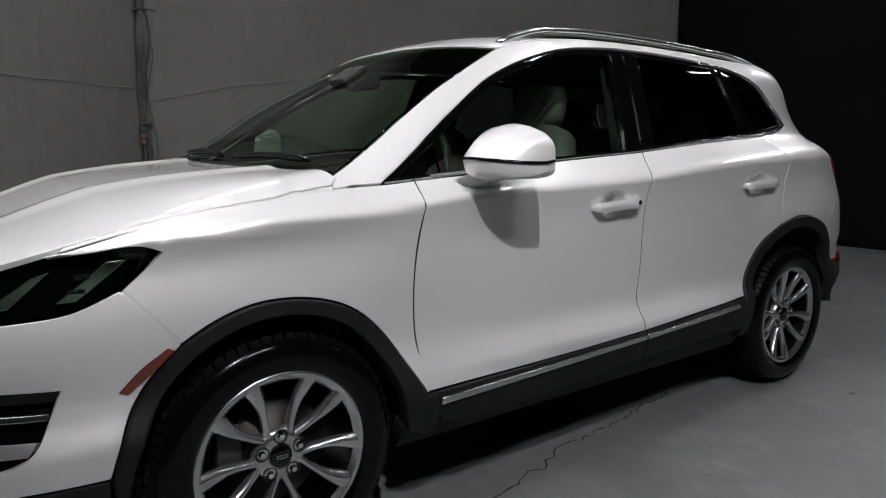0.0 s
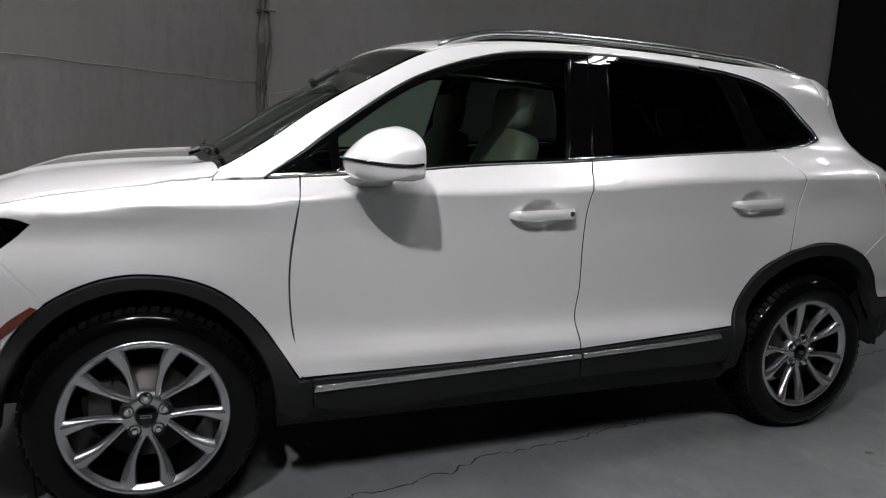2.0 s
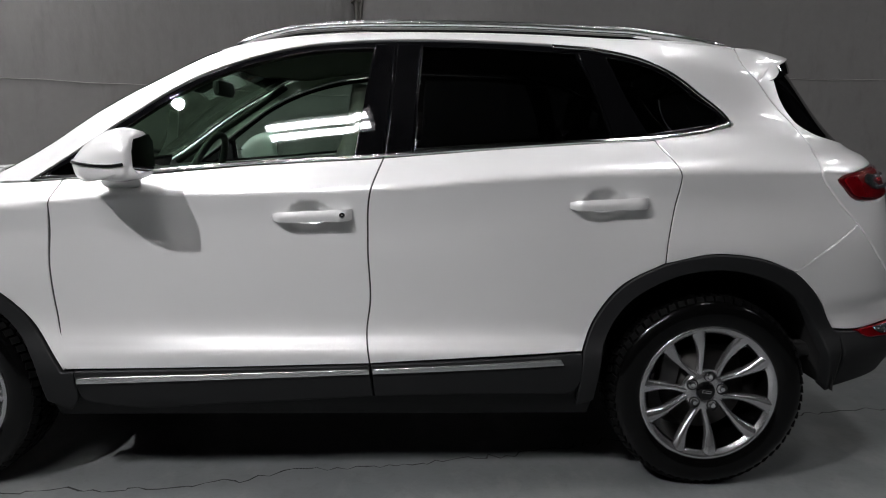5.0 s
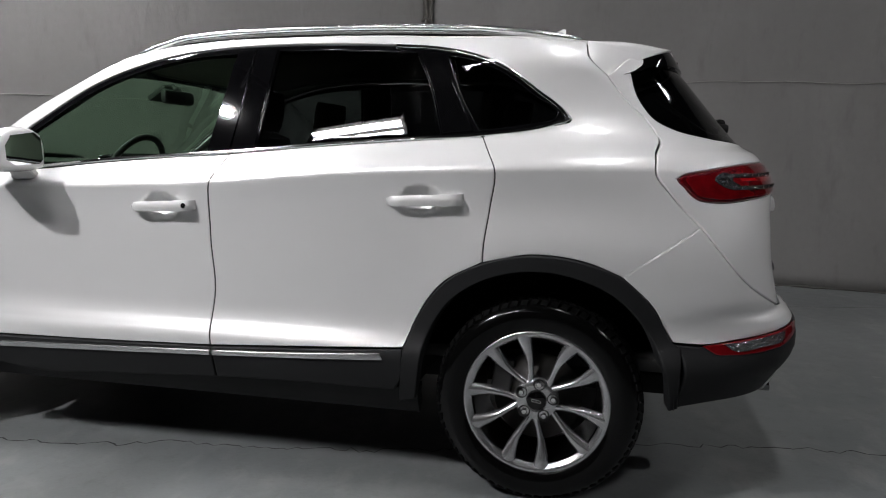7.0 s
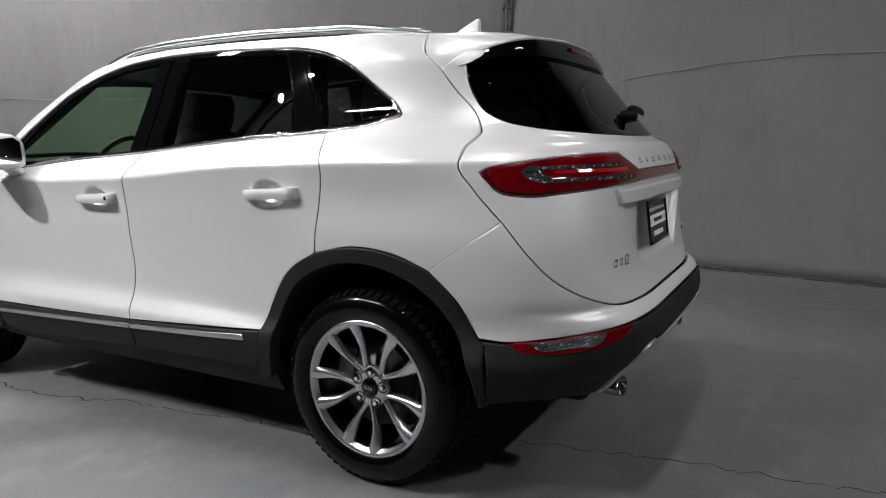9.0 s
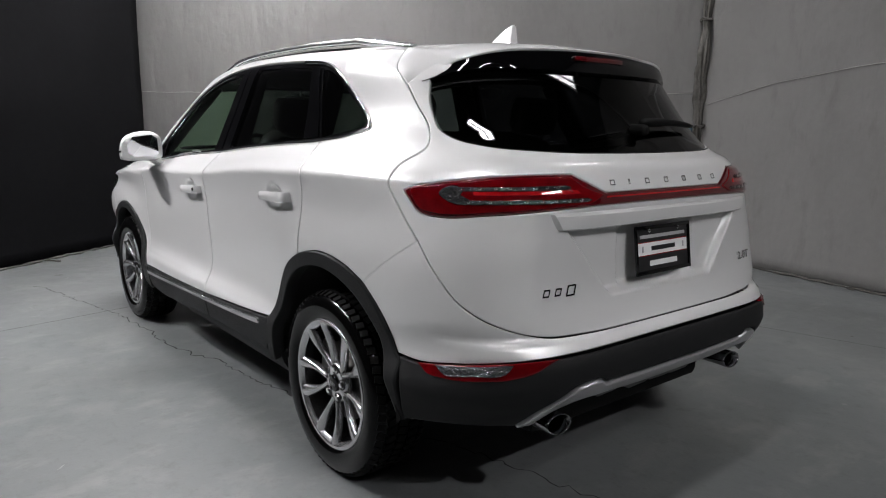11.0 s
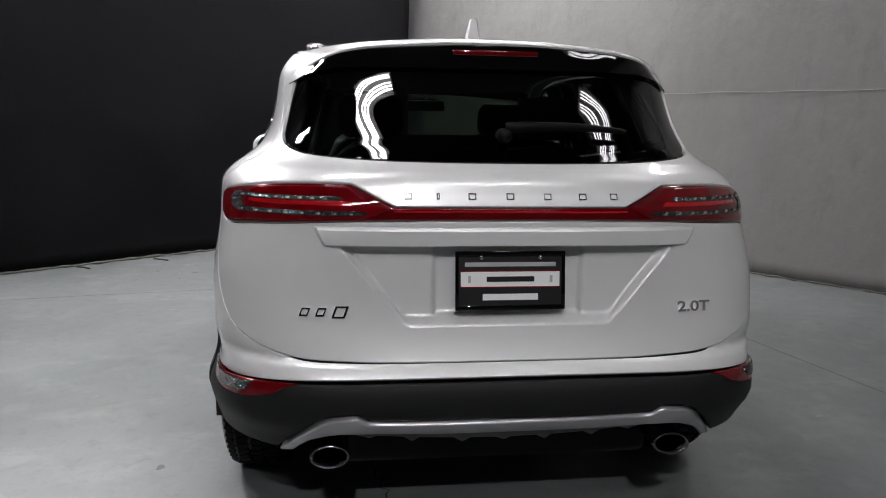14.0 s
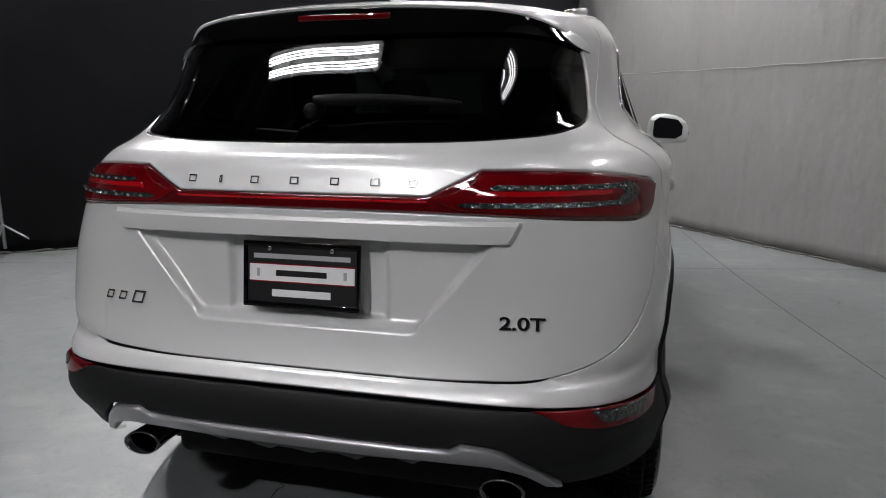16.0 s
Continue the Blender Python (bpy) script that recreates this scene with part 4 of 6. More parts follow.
rear_band = side([(0.888, 0.506, 1), (0.935, 0.62), (1.02, 0.735), (1.16, 0.815), (1.34, 0.848), (1.51, 0.825), (1.61, 0.785), (1.70, 0.70), (1.772, 0.58, 1), (1.80, 0.56, 1), (1.80, 0.36, 1), (1.765, 0.35, 1),
                  (1.745, 0.48), (1.685, 0.61), (1.59, 0.715), (1.48, 0.768), (1.33, 0.79), (1.17, 0.755), (1.05, 0.675), (0.97, 0.54), (0.945, 0.40), (0.935, 0.33, 1), (0.87, 0.31, 1)])
both(lambda m: panel("front_arch_trim", skin, front_band, CLAD, car, "charcoal plastic wheel arch trim", out=0.010, depth=0.05, step=0.03, edge=0.006, mirror=m))
both(lambda m: panel("rear_arch_trim", skin, rear_band, CLAD, car, "charcoal plastic wheel arch trim", out=0.010, depth=0.05, step=0.03, edge=0.006, mirror=m))
sill_front = side([(-0.85, 0.44, 1), (-0.29, 0.453), (0.158, 0.465, 1), (0.165, 0.40), (0.17, 0.345, 1), (-0.3, 0.318), (-0.76, 0.315), (-0.83, 0.335), (-0.846, 0.38)])
sill_rear = side([(0.158, 0.465, 1), (0.55, 0.485), (0.888, 0.505, 1), (0.885, 0.40), (0.86, 0.355, 1), (0.5, 0.352), (0.17, 0.345, 1), (0.165, 0.40)])
strip_f = side([(-0.838, 0.418, 1), (-0.29, 0.437), (0.155, 0.452, 1), (0.156, 0.433, 1), (-0.29, 0.416), (-0.842, 0.396, 1)], 0.03)
strip_r = side([(0.166, 0.452, 1), (0.5, 0.468), (0.81, 0.486, 1), (0.822, 0.464, 1), (0.5, 0.448), (0.167, 0.433, 1)], 0.03)
for i, m in enumerate((False, True)):
    panel("sill_cladding", skin, sill_front, CLAD, front_doors[i], "charcoal plastic sill cladding", out=0.008, depth=0.03, edge=0.006, mirror=m)
    panel("sill_cladding", skin, sill_rear, CLAD, rear_doors[i], "charcoal plastic sill cladding", out=0.008, depth=0.03, edge=0.006, mirror=m)
    panel("sill_strip", skin, strip_f, SATIN, front_doors[i], "bright metal strip", out=0.015, depth=0.010, gap=0, mirror=m)
    panel("sill_strip", skin, strip_r, SATIN, rear_doors[i], "bright metal strip", out=0.015, depth=0.010, gap=0, mirror=m)
rocker = side([(-0.96, 0.345, 1), (-0.3, 0.33), (0.94, 0.36, 1), (0.93, 0.24, 1), (-0.95, 0.235, 1)], 0.04)
both(lambda m: panel("rocker", skin, rocker, CLAD, car, "black rocker panel", out=-0.02, depth=0.05, step=0.05, mirror=m))

# side glass
DLO = [(-0.985, 1.083, 1), (-0.84, 1.180), (-0.67, 1.299), (-0.48, 1.418), (-0.29, 1.493), (-0.09, 1.543), (0.10, 1.563), (0.33, 1.570), (0.56, 1.566), (0.79, 1.556), (0.96, 1.541), (1.10, 1.508), (1.21, 1.456), (1.31, 1.384),
       (1.405, 1.307), (1.418, 1.288), (1.38, 1.272, 1), (1.135, 1.232), (0.86, 1.217), (0.5, 1.192), (0.19, 1.167), (-0.28, 1.138), (-0.64, 1.106)]
pane_f = side([(-0.745, 1.104, 1), (-0.28, 1.140), (0.100, 1.163, 1), (0.130, 1.35), (0.160, 1.541, 1), (0.03, 1.537), (-0.09, 1.522), (-0.29, 1.473), (-0.47, 1.398), (-0.66, 1.277), (-0.745, 1.215, 1)])
pane_r = side([(0.306, 1.181, 1), (0.86, 1.222), (0.985, 1.234, 1), (0.94, 1.38), (0.872, 1.527, 1), (0.56, 1.546), (0.336, 1.549, 1), (0.320, 1.36)])
pane_q = side([(1.118, 1.250, 1), (1.365, 1.288, 1), (1.375, 1.30), (1.29, 1.372), (1.19, 1.444), (1.09, 1.49), (0.985, 1.515, 1), (1.045, 1.38)])
pane_tri = side([(-0.945, 1.094, 1), (-0.775, 1.103, 1), (-0.775, 1.195, 1)])
dlo_outline = side(DLO)
for i, m in enumerate((False, True)):
    fr = panel("window_surround", skin, dlo_outline, GLOSS_BLACK, bodysides[i], "gloss black window surround", holes=[pane_f, pane_r, pane_q, pane_tri], out=-0.004, depth=0.02, step=0.03, gap=0.001, mirror=m)
    covers = ((front_doors[i], [(0.107, 1.165, 1), (0.199, 1.171, 1), (0.221, 1.35), (0.238, 1.556, 1), (0.167, 1.555, 1), (0.137, 1.35)]),
              (rear_doors[i], [(0.207, 1.172, 1), (0.299, 1.180, 1), (0.313, 1.36), (0.329, 1.557, 1), (0.246, 1.557, 1), (0.229, 1.35)]),
              (rear_doors[i], [(0.992, 1.238, 1), (1.100, 1.247, 1), (1.030, 1.38), (0.955, 1.524, 1), (0.880, 1.531, 1), (0.948, 1.38)]))
    for owner, o in covers:
        panel("pillar_cover", skin, side(o), GLOSS_BLACK, owner, "gloss black pillar cover", out=0.001, depth=0.006, gap=0.001, edge=0.002, step=0.02, mirror=m)
    panel("front_window", skin, pane_f, GLASS_CLEAR, front_doors[i], "lightly tinted front door glass", out=-0.012, depth=0.004, step=0.013, gap=0.0, mirror=m)
    panel("rear_window", skin, pane_r, GLASS_DARK, rear_doors[i], "dark privacy glass", out=-0.010, depth=0.004, step=0.013, gap=0.0, mirror=m)
    panel("quarter_window", skin, pane_q, GLASS_DARK, bodysides[i], "dark privacy glass", out=-0.008, depth=0.004, step=0.013, gap=0.0, mirror=m)
    panel("corner_window", skin, pane_tri, GLASS_DARK, front_doors[i], "small dark corner glass", out=-0.010, depth=0.004, gap=0.0, mirror=m)
    # bright strip along the sill of the windows and round the quarter glass
    belt = [(-0.99, 1.079, 1), (-0.64, 1.103), (-0.28, 1.135), (0.19, 1.164), (0.5, 1.189), (0.86, 1.214), (1.135, 1.229), (1.38, 1.269), (1.42, 1.285), (1.408, 1.305), (1.31, 1.388), (1.21, 1.460), (1.10, 1.511), (0.96, 1.544), (0.79, 1.559)]
    line = spline(belt, 0.03, closed=False)
    inner = inset(np.concatenate([line, spline([(0.79, 1.559), (0.33, 1.573), (-0.09, 1.546), (-0.48, 1.421), (-0.84, 1.182), (-0.99, 1.079)], 0.03, closed=False)[1:-1]]), 0.011)
    inner = inner[: len(line)]
    o = np.concatenate([line, inner[::-1]])
    panel("window_strip", skin, np.stack([along(o[:, 0], o[:, 1]), o[:, 1]], -1), CHROME, bodysides[i], "bright chrome strip below the side windows", out=0.005, depth=0.012, gap=0, edge=0.003, step=0.02, mirror=m)

# tail lamps
lamp = panel("tail_lamp", tail_skin, rear(LAMP, 0.015), RED_DEEP, hatch, "full-width dark red tail lamp", out=0.003, step=0.02, edge=0.005, gap=0.0004)
for m in (False, True):
    o = spline([place(q) for q in ((0.425, 1.112), (0.455, 1.138, 1), (0.60, 1.137), (0.72, 1.127), (1.85, 1.111), (1.785, 1.095), (1.803, 1.07), (1.832, 1.042), (1.88, 1.033), (0.72, 1.040), (0.47, 1.056, 1), (0.40, 1.060), (0.345, 1.082, 1))], 0.015)
    panel("lamp_field", tail_skin, o, RED_MID, lamp, "red lens field", out=0.0065, step=0.02, edge=0.002, depth=0.004, gap=0, mirror=m)
    o = np.array([(-0.45, 1.100), (-0.74, 1.096), (-0.74, 1.086), (-0.44, 1.088)])
    o = spline([(*q, 1) for q in o], 0.02)
    panel("red_bar_or_glint", tail_skin, np.stack([across(o[:, 0], o[:, 1]), o[:, 1]], -1), RED, lamp, "bright red lamp bar, the middle one a painted reflection", out=0.0085, step=0.02, edge=0.002, depth=0.004, gap=0, mirror=m)
    for k, (z0, ya, yb) in enumerate(((1.107, 0.47, 0.770), (1.070, 0.40, 0.770))):
        n = 18
        pts = [(ya + (yb - ya) * i / n, z0 - 0.004 * i / n) for i in range(n + 1)]
        hw = lambda y: 0.0062 * min(1, (y - ya + 0.004) / 0.02)
        o = np.array([(-y, z + hw(y)) for y, z in pts] + [(-y, z - hw(y)) for y, z in pts[::-1]])
        strip = panel("clear_strip", tail_skin, np.stack([across(o[:, 0], o[:, 1]), o[:, 1]], -1), LENS, lamp, "clear faceted lamp strip", out=0.009, step=0.01, edge=0.002, depth=0.004, gap=0, mirror=m)
        for i in range(8):
            y = ya + 0.045 + (yb - ya - 0.06) * i / 7
            z = z0 - 0.004 * (y - ya) / (yb - ya)
            u = across(np.array(-y), np.array(z))
            p, nn = Vector(tail_skin(u, np.array(z))), Vector(surface_normal(tail_skin, u, np.array(z)))
            if m:
                p.y, nn.y = -p.y, -nn.y
            bm = bmesh.new()
            r = bmesh.ops.create_icosphere(bm, subdivisions=1, radius=0.0062)
            for v in bm.verts:
                v.co = p + nn * 0.0092 + Vector((v.co.x * 0.5, v.co.y * 1.5, v.co.z))
            part("lamp_diode", bm, CHROME, strip, smooth=False)
    o = spline([(0.765, 1.113), (0.79, 1.105), (0.802, 1.088), (0.792, 1.068), (0.765, 1.060), (0.752, 1.074), (0.766, 1.087), (0.755, 1.100)], 0.01) * [-1, 1]
    panel("clear_strip", tail_skin, np.stack([across(o[:, 0], o[:, 1]), o[:, 1]], -1), LENS, lamp, "clear faceted lamp strip", out=0.009, step=0.01, edge=0.002, depth=0.004, gap=0, mirror=m)

# thin bright line along the middle of the lamp: a tube reflection painted red
o = np.array([(-0.33, 1.0785), (0.33, 1.0785), (0.33, 1.0735), (-0.33, 1.0735)])
o = spline([(*q, 1) for q in o], 0.02)
panel("red_bar_or_glint", tail_skin, np.stack([across(o[:, 0], o[:, 1]), o[:, 1]], -1), RED, lamp, "bright red lamp bar, the middle one a painted reflection", out=0.0055, step=0.02, edge=0.001, depth=0.003, gap=0)

# black lower bumper, silver skid plate, reflectors
low_top = [(0, 0.608), (0.18, 0.608), (0.4, 0.607), (0.63, 0.601), (1.98, 0.583), (1.86, 0.569), (1.78, 0.574, 1)]
low_bot = [(1.78, 0.36, 1), (1.88, 0.378), (0.76, 0.388), (0.66, 0.385, 1), (0.56, 0.49), (0.52, 0.52), (0.43, 0.533, 1), (0.405, 0.515, 1), (0.18, 0.512), (0, 0.512)]


def low_skin(u, z):
    y = np.abs(skin(u, z)[..., 1])
    k = 0.022 * np.clip((z - 0.44) / 0.09, 0, 1) * np.clip((0.86 - y) / 0.12, 0, 1)
    return skin(u, z) + skin_normal(u, z) * (k + 0.006)[..., None]


low = panel("lower_bumper", low_skin, rear(low_top + low_bot), CLAD, car, "charcoal plastic lower rear bumper", step=0.03, edge=0.006, depth=0.03)
skid_o = rear([(0, 0.508), (0.18, 0.508), (0.40, 0.511, 1), (0.43, 0.529, 1), (0.52, 0.516), (0.56, 0.486), (0.66, 0.381, 1), (0.615, 0.385, 1), (0.56, 0.435), (0.50, 0.462), (0.42, 0.468), (0.18, 0.462), (0, 0.462)], 0.015)
skid = panel("skid_plate", low_skin, skid_o, SILVER, car, "silver painted skid plate", out=0.006, step=0.02, edge=0.006, depth=0.03)
bm = bmesh.new()
rows = []
for yy in np.linspace(-0.5, 0.5, 41):
    fin = 0.012 * max(0, 1 - abs(((abs(yy) - 0.13) / 0.14 + 0.5) % 1 - 0.5) * 7) * (abs(yy) < 0.45)
    z1 = 0.395 - fin
    rows.append([bm.verts.new((2.19 - 0.25 * yy * yy, yy, 0.47)), bm.verts.new((2.165 - 0.25 * yy * yy + fin, yy, 0.43)), bm.verts.new((2.10 - 0.25 * yy * yy + fin, yy, z1)), bm.verts.new((1.7, yy, 0.36))])
for a, b in zip(rows, rows[1:]):
    for k in range(3):
        bm.faces.new((a[k], b[k], b[k + 1], a[k + 1]))
part("diffuser", bm, vary(principled("dark_silver_plastic", (0.16, 0.16, 0.165), 0.4, 0.4), 8, 0.1), skid, "dark silver finned diffuser")
for m in (False, True):
    o = spline([(1.862, 0.570, 1), (1.98, 0.584), (2.06, 0.595), (2.125, 0.600), (2.168, 0.602, 1), (2.15, 0.580), (2.11, 0.558), (2.05, 0.545), (1.96, 0.540), (1.90, 0.545)], 0.012)
    rl = panel("reflector_lamp", low_skin, np.stack([along(o[:, 0], o[:, 1]), o[:, 1]], -1), RED_MID, low, "red reflector lamp with a clear middle", out=0.004, step=0.015, edge=0.003, depth=0.02, gap=0, mirror=m)
    o = spline([(1.925, 0.576, 1), (2.05, 0.590), (2.112, 0.595, 1), (2.10, 0.574), (2.04, 0.560), (1.955, 0.553)], 0.012)
    panel("clear_lens", low_skin, np.stack([along(o[:, 0], o[:, 1]), o[:, 1]], -1), LENS, rl, "clear faceted lens", out=0.007, step=0.012, edge=0.002, depth=0.004, gap=0, mirror=m)
    sy = 1 if m else -1
    bm = bmesh.new()
    lathe(bm, [(0.040, -0.30), (0.047, -0.06), (0.050, -0.01), (0.049, 0.0), (0.043, -0.002), (0.041, -0.04), (0.039, -0.2)], "x", seg=40)
    for v in bm.verts:
        v.co.y *= 1.22
        v.co = Vector((2.135 + v.co.x - 0.10 * (v.co.z), sy * 0.515 + v.co.y * 0.94, 0.366 + v.co.z * 0.64))
    part("exhaust_tip", bm, principled("dark_chrome", (0.25, 0.25, 0.26), 0.12, 1.0), car, "chrome oval exhaust tip")
    bm = bmesh.new()
    lathe(bm, [(0.036, -0.1), (0.0001, -0.1)], "x", at=(2.1, sy * 0.515, 0.372), seg=24)
    part("exhaust_pipe", bm, WELL, car)

# roof rails
for sy in (-1, 1):
    bm = bmesh.new()
    pts, rad = [], []
    for i in range(41):
        t = i / 40
        x = -0.34 + 1.78 * t
        lift = 0.032 * min(1, t / 0.12) ** 0.7 * min(1, (1 - t) / 0.2)
        h = float(EDGE_HALF(x)) - 0.055
        z = float(roof_skin(np.array(x), np.array(h))[2])
        pts.append((x, sy * h, z + lift - 0.004))
        rad.append(0.016)
    tube(bm, pts, rad, 10, 0.8)
    rail = part("roof_rail", bm, SATIN, car, "satin aluminium roof rail")
    bm = bmesh.new()
    tube(bm, [(p[0], p[1], p[2] - 0.03) for p in pts[2:-1]], 0.010, 6)
    part("rail_foot", bm, GLOSS_BLACK, rail)

# aerial fin
bm = bmesh.new()
rows = []
for t, w, top in ((0, 0.006, 0.006), (0.2, 0.026, 0.028), (0.45, 0.033, 0.055), (0.7, 0.036, 0.080), (0.92, 0.034, 0.098), (1.0, 0.028, 0.096)):
    x = 1.185 + 0.165 * t
    z = float(roof_skin(np.array(x), np.array(0.0))[2]) - 0.003
    rows.append([bm.verts.new((x, yy * w, z + zz * top)) for yy, zz in ((-1, 0), (-0.8, 0.14), (-0.6, 0.5), (-0.38, 0.92), (0, 1), (0.38, 0.92), (0.6, 0.5), (0.8, 0.14), (1, 0))])
for a, b in zip(rows, rows[1:]):
    for k in range(8):
        bm.faces.new((a[k], b[k], b[k + 1], a[k + 1]))
bm.faces.new(rows[-1])
bm.faces.new(rows[0][::-1])
bmesh.ops.recalc_face_normals(bm, faces=bm.faces)
part("aerial_fin", bm, PAINT, car, "white shark-fin aerial", sharp=60)

# door mirrors
def door_mirror(m):
    """Shell with a dark slot, lower cover, foot and mirror glass."""
    sy = 1 if m else -1
    bm = bmesh.new()
    # one section, nose to the left: flat underside, upright back, top falling forward to a pointed nose
    loop = spline([(-1, 0.36, 1), (-0.90, 0.10), (-0.76, 0.0), (-0.2, 0.0), (0.80, 0.0), (0.98, 0.05), (1, 0.2), (1, 0.70), (0.93, 0.90), (0.62, 1.0), (0.15, 0.97), (-0.40, 0.80), (-0.80, 0.54)], 0.12)
    rows, n, slot = [], len(loop), []
    # sections across the shell from the door outwards: y, x front, x back, z low, z high
    for yy, xf, xb, zl, zh in ((0.885, -0.700, -0.570, 1.118, 1.195), (0.892, -0.722, -0.556, 1.108, 1.220), (0.905, -0.745, -0.549, 1.101, 1.238), (0.935, -0.766, -0.545, 1.096, 1.252), (0.98, -0.770, -0.543, 1.094, 1.255), (1.03, -0.748, -0.543, 1.094, 1.247),
                               (1.07, -0.708, -0.543, 1.097, 1.231), (1.093, -0.662, -0.545, 1.102, 1.212), (1.104, -0.618, -0.549, 1.110, 1.194), (1.108, -0.590, -0.556, 1.120, 1.178)):
        rows.append([bm.verts.new(((xf + xb) / 2 + (xb - xf) / 2 * q[0], sy * yy, zl + (zh - zl) * q[1])) for q in loop])
        if yy > 0.9:
            slot.append((xf + 0.002, sy * yy, zl + 0.36 * (zh - zl)))
    for a, b in zip(rows, rows[1:]):
        for k in range(n):
            bm.faces.new((a[k], a[(k + 1) % n], b[(k + 1) % n], b[k]))
    bm.faces.new(rows[0])
    bm.faces.new(rows[-1])
    bmesh.ops.recalc_face_normals(bm, faces=bm.faces)
    shell = part("door_mirror", bm, PAINT, front_doors[1 if m else 0], "white door mirror with a dark slot", sharp=50)
    bm = bmesh.new()
    pts = slot + [(-0.556, sy * 1.107, 1.146)]
    tube(bm, pts, 0.006, 8, 0.9)
    part("mirror_slot", bm, GLOSS_BLACK, shell)
    bm = bmesh.new()
    rows = []
    for yy, z0, z1, xa, xb in ((0.845, 1.035, 1.075, -0.76, -0.62), (0.875, 1.045, 1.09, -0.73, -0.605), (0.905, 1.062, 1.112, -0.70, -0.59), (0.945, 1.085, 1.118, -0.675, -0.575), (0.99, 1.097, 1.12, -0.66, -0.565)):
        rows.append([bm.verts.new((x, sy * yy, z)) for x, z in ((xa, z0 + 0.012), (xa + 0.02, z0), (xb - 0.02, z0), (xb, z0 + 0.012), (xb, z1), (xa, z1))])
    for a, b in zip(rows, rows[1:]):
        for k in range(6):
            bm.faces.new((a[k], a[(k + 1) % 6], b[(k + 1) % 6], b[k]))
    bm.faces.new(rows[-1])
    bm.faces.new(rows[0])
    bmesh.ops.recalc_face_normals(bm, faces=bm.faces)
    bmesh.ops.bevel(bm, geom=list(bm.edges), offset=0.004, segments=2, affect="EDGES")
    part("mirror_foot", bm, PAINT, shell, sharp=60)
    bm = bmesh.new()
    ring = [bm.verts.new((-0.5435 - 0.02 * (yy - 0.99), sy * yy, zz)) for yy, zz in ((0.915, 1.135), (0.93, 1.120), (1.04, 1.115), (1.075, 1.135), (1.078, 1.185), (1.05, 1.222), (0.95, 1.236), (0.92, 1.215))]
    f = bm.faces.new(ring)
    r = bmesh.ops.extrude_face_region(bm, geom=[f])
    for v in r["geom"]:
        if isinstance(v, bmesh.types.BMVert):
            v.co.x += 0.004
    bmesh.ops.recalc_face_normals(bm, faces=bm.faces)
    part("mirror_glass", bm, principled("mirror_silver", (0.75, 0.76, 0.78), 0.02, 1.0), shell, "mirror glass", smooth=False)


both(door_mirror)


def door_handle(x, z, keyed, owner, m):
    """A pull bar with a shallow dished recess behind it."""
    sy = 1 if m else -1
    h = float(-skin(np.array(x), np.array(z))[1]) if x < X0 else float(-skin(along(np.array(x), np.array(z)), np.array(z))[1])
    bm = bmesh.new()
    rows = []
    for i in range(13):
        t = i / 12
        xx = x - 0.132 + 0.264 * t
        arch = 0.003 + 0.026 * min(1, t / 0.14, (1 - t) / 0.08) ** 0.5
        hz = 0.0155 + 0.003 * math.sin(math.pi * t) + (0.003 if t > 0.7 else 0)
        hz *= min(1, 0.62 + t / 0.16)
        zc = z + 0.010 * (t - 0.5)
        sec = [(arch - 0.014, -hz * 0.75), (arch, -hz), (arch + 0.005, -hz * 0.3), (arch + 0.005, hz * 0.3), (arch, hz), (arch - 0.014, hz * 0.75)]
        rows.append([bm.verts.new((xx, sy * (h + a), zc + b)) for a, b in sec])
    for a, b in zip(rows, rows[1:]):
        for k in range(6):
            bm.faces.new((a[k], a[(k + 1) % 6], b[(k + 1) % 6], b[k]))
    bm.faces.new(rows[0])
    bm.faces.new(rows[-1])
    bmesh.ops.recalc_face_normals(bm, faces=bm.faces)
    handle = part("handle", bm, PAINT, owner, "white door pull handle", sharp=70)
    if keyed:
        bm = bmesh.new()
        lathe(bm, [(0.010, 0.0), (0.010, 0.002), (0.007, 0.003), (0.0001, 0.0015)], "y", seg=20)
        for v in bm.verts:
            v.co = Vector((x + 0.102 + v.co.x, sy * (h + 0.0325 + v.co.y), z + 0.004 + v.co.z))
        part("key_lock", bm, CHROME, handle, "small chrome key lock")


for i, m in enumerate((False, True)):
    door_handle(-0.03, 0.972, True, front_doors[i], m)
    door_handle(0.96, 1.015, False, rear_doors[i], m)

# ---- inside the car and behind the panels ----
shell_o = side([(-1.02, 1.05, 1), (-0.28, 1.115), (0.19, 1.145), (0.86, 1.195), (1.30, 1.235), (1.60, 1.235), (1.66, 1.12), (1.66, 0.95), (1.60, 0.87, 1), (1.34, 0.87), (1.12, 0.83), (0.97, 0.70), (0.90, 0.55), (0.86, 0.36, 1), (-0.84, 0.33, 1), (-0.90, 0.50), (-1.0, 0.69), (-1.15, 0.79, 1), (-1.6, 0.80, 1), (-1.6, 0.95, 1)])
both(lambda m: panel("inner_panel", skin, shell_o, GAP, car, out=-0.040, depth=0.02, step=0.06, mirror=m))
tail_o = rear([(0, 1.19), (0.3, 1.19), (0.62, 1.20), (1.70, 1.20, 1), (1.68, 1.0), (0.84, 0.80), (0.80, 0.63), (0.70, 0.56, 1), (0, 0.55)], 0.05)
panel("inner_panel", skin, tail_o, GAP, car, out=-0.065, depth=0.02, step=0.06)
bm = bmesh.new()
box(bm, 0.35, 0, 0.46, 2.9, 1.5, 0.05, 0.01)
box(bm, -1.55, 0, 0.68, 0.9, 1.0, 0.56, 0.03)
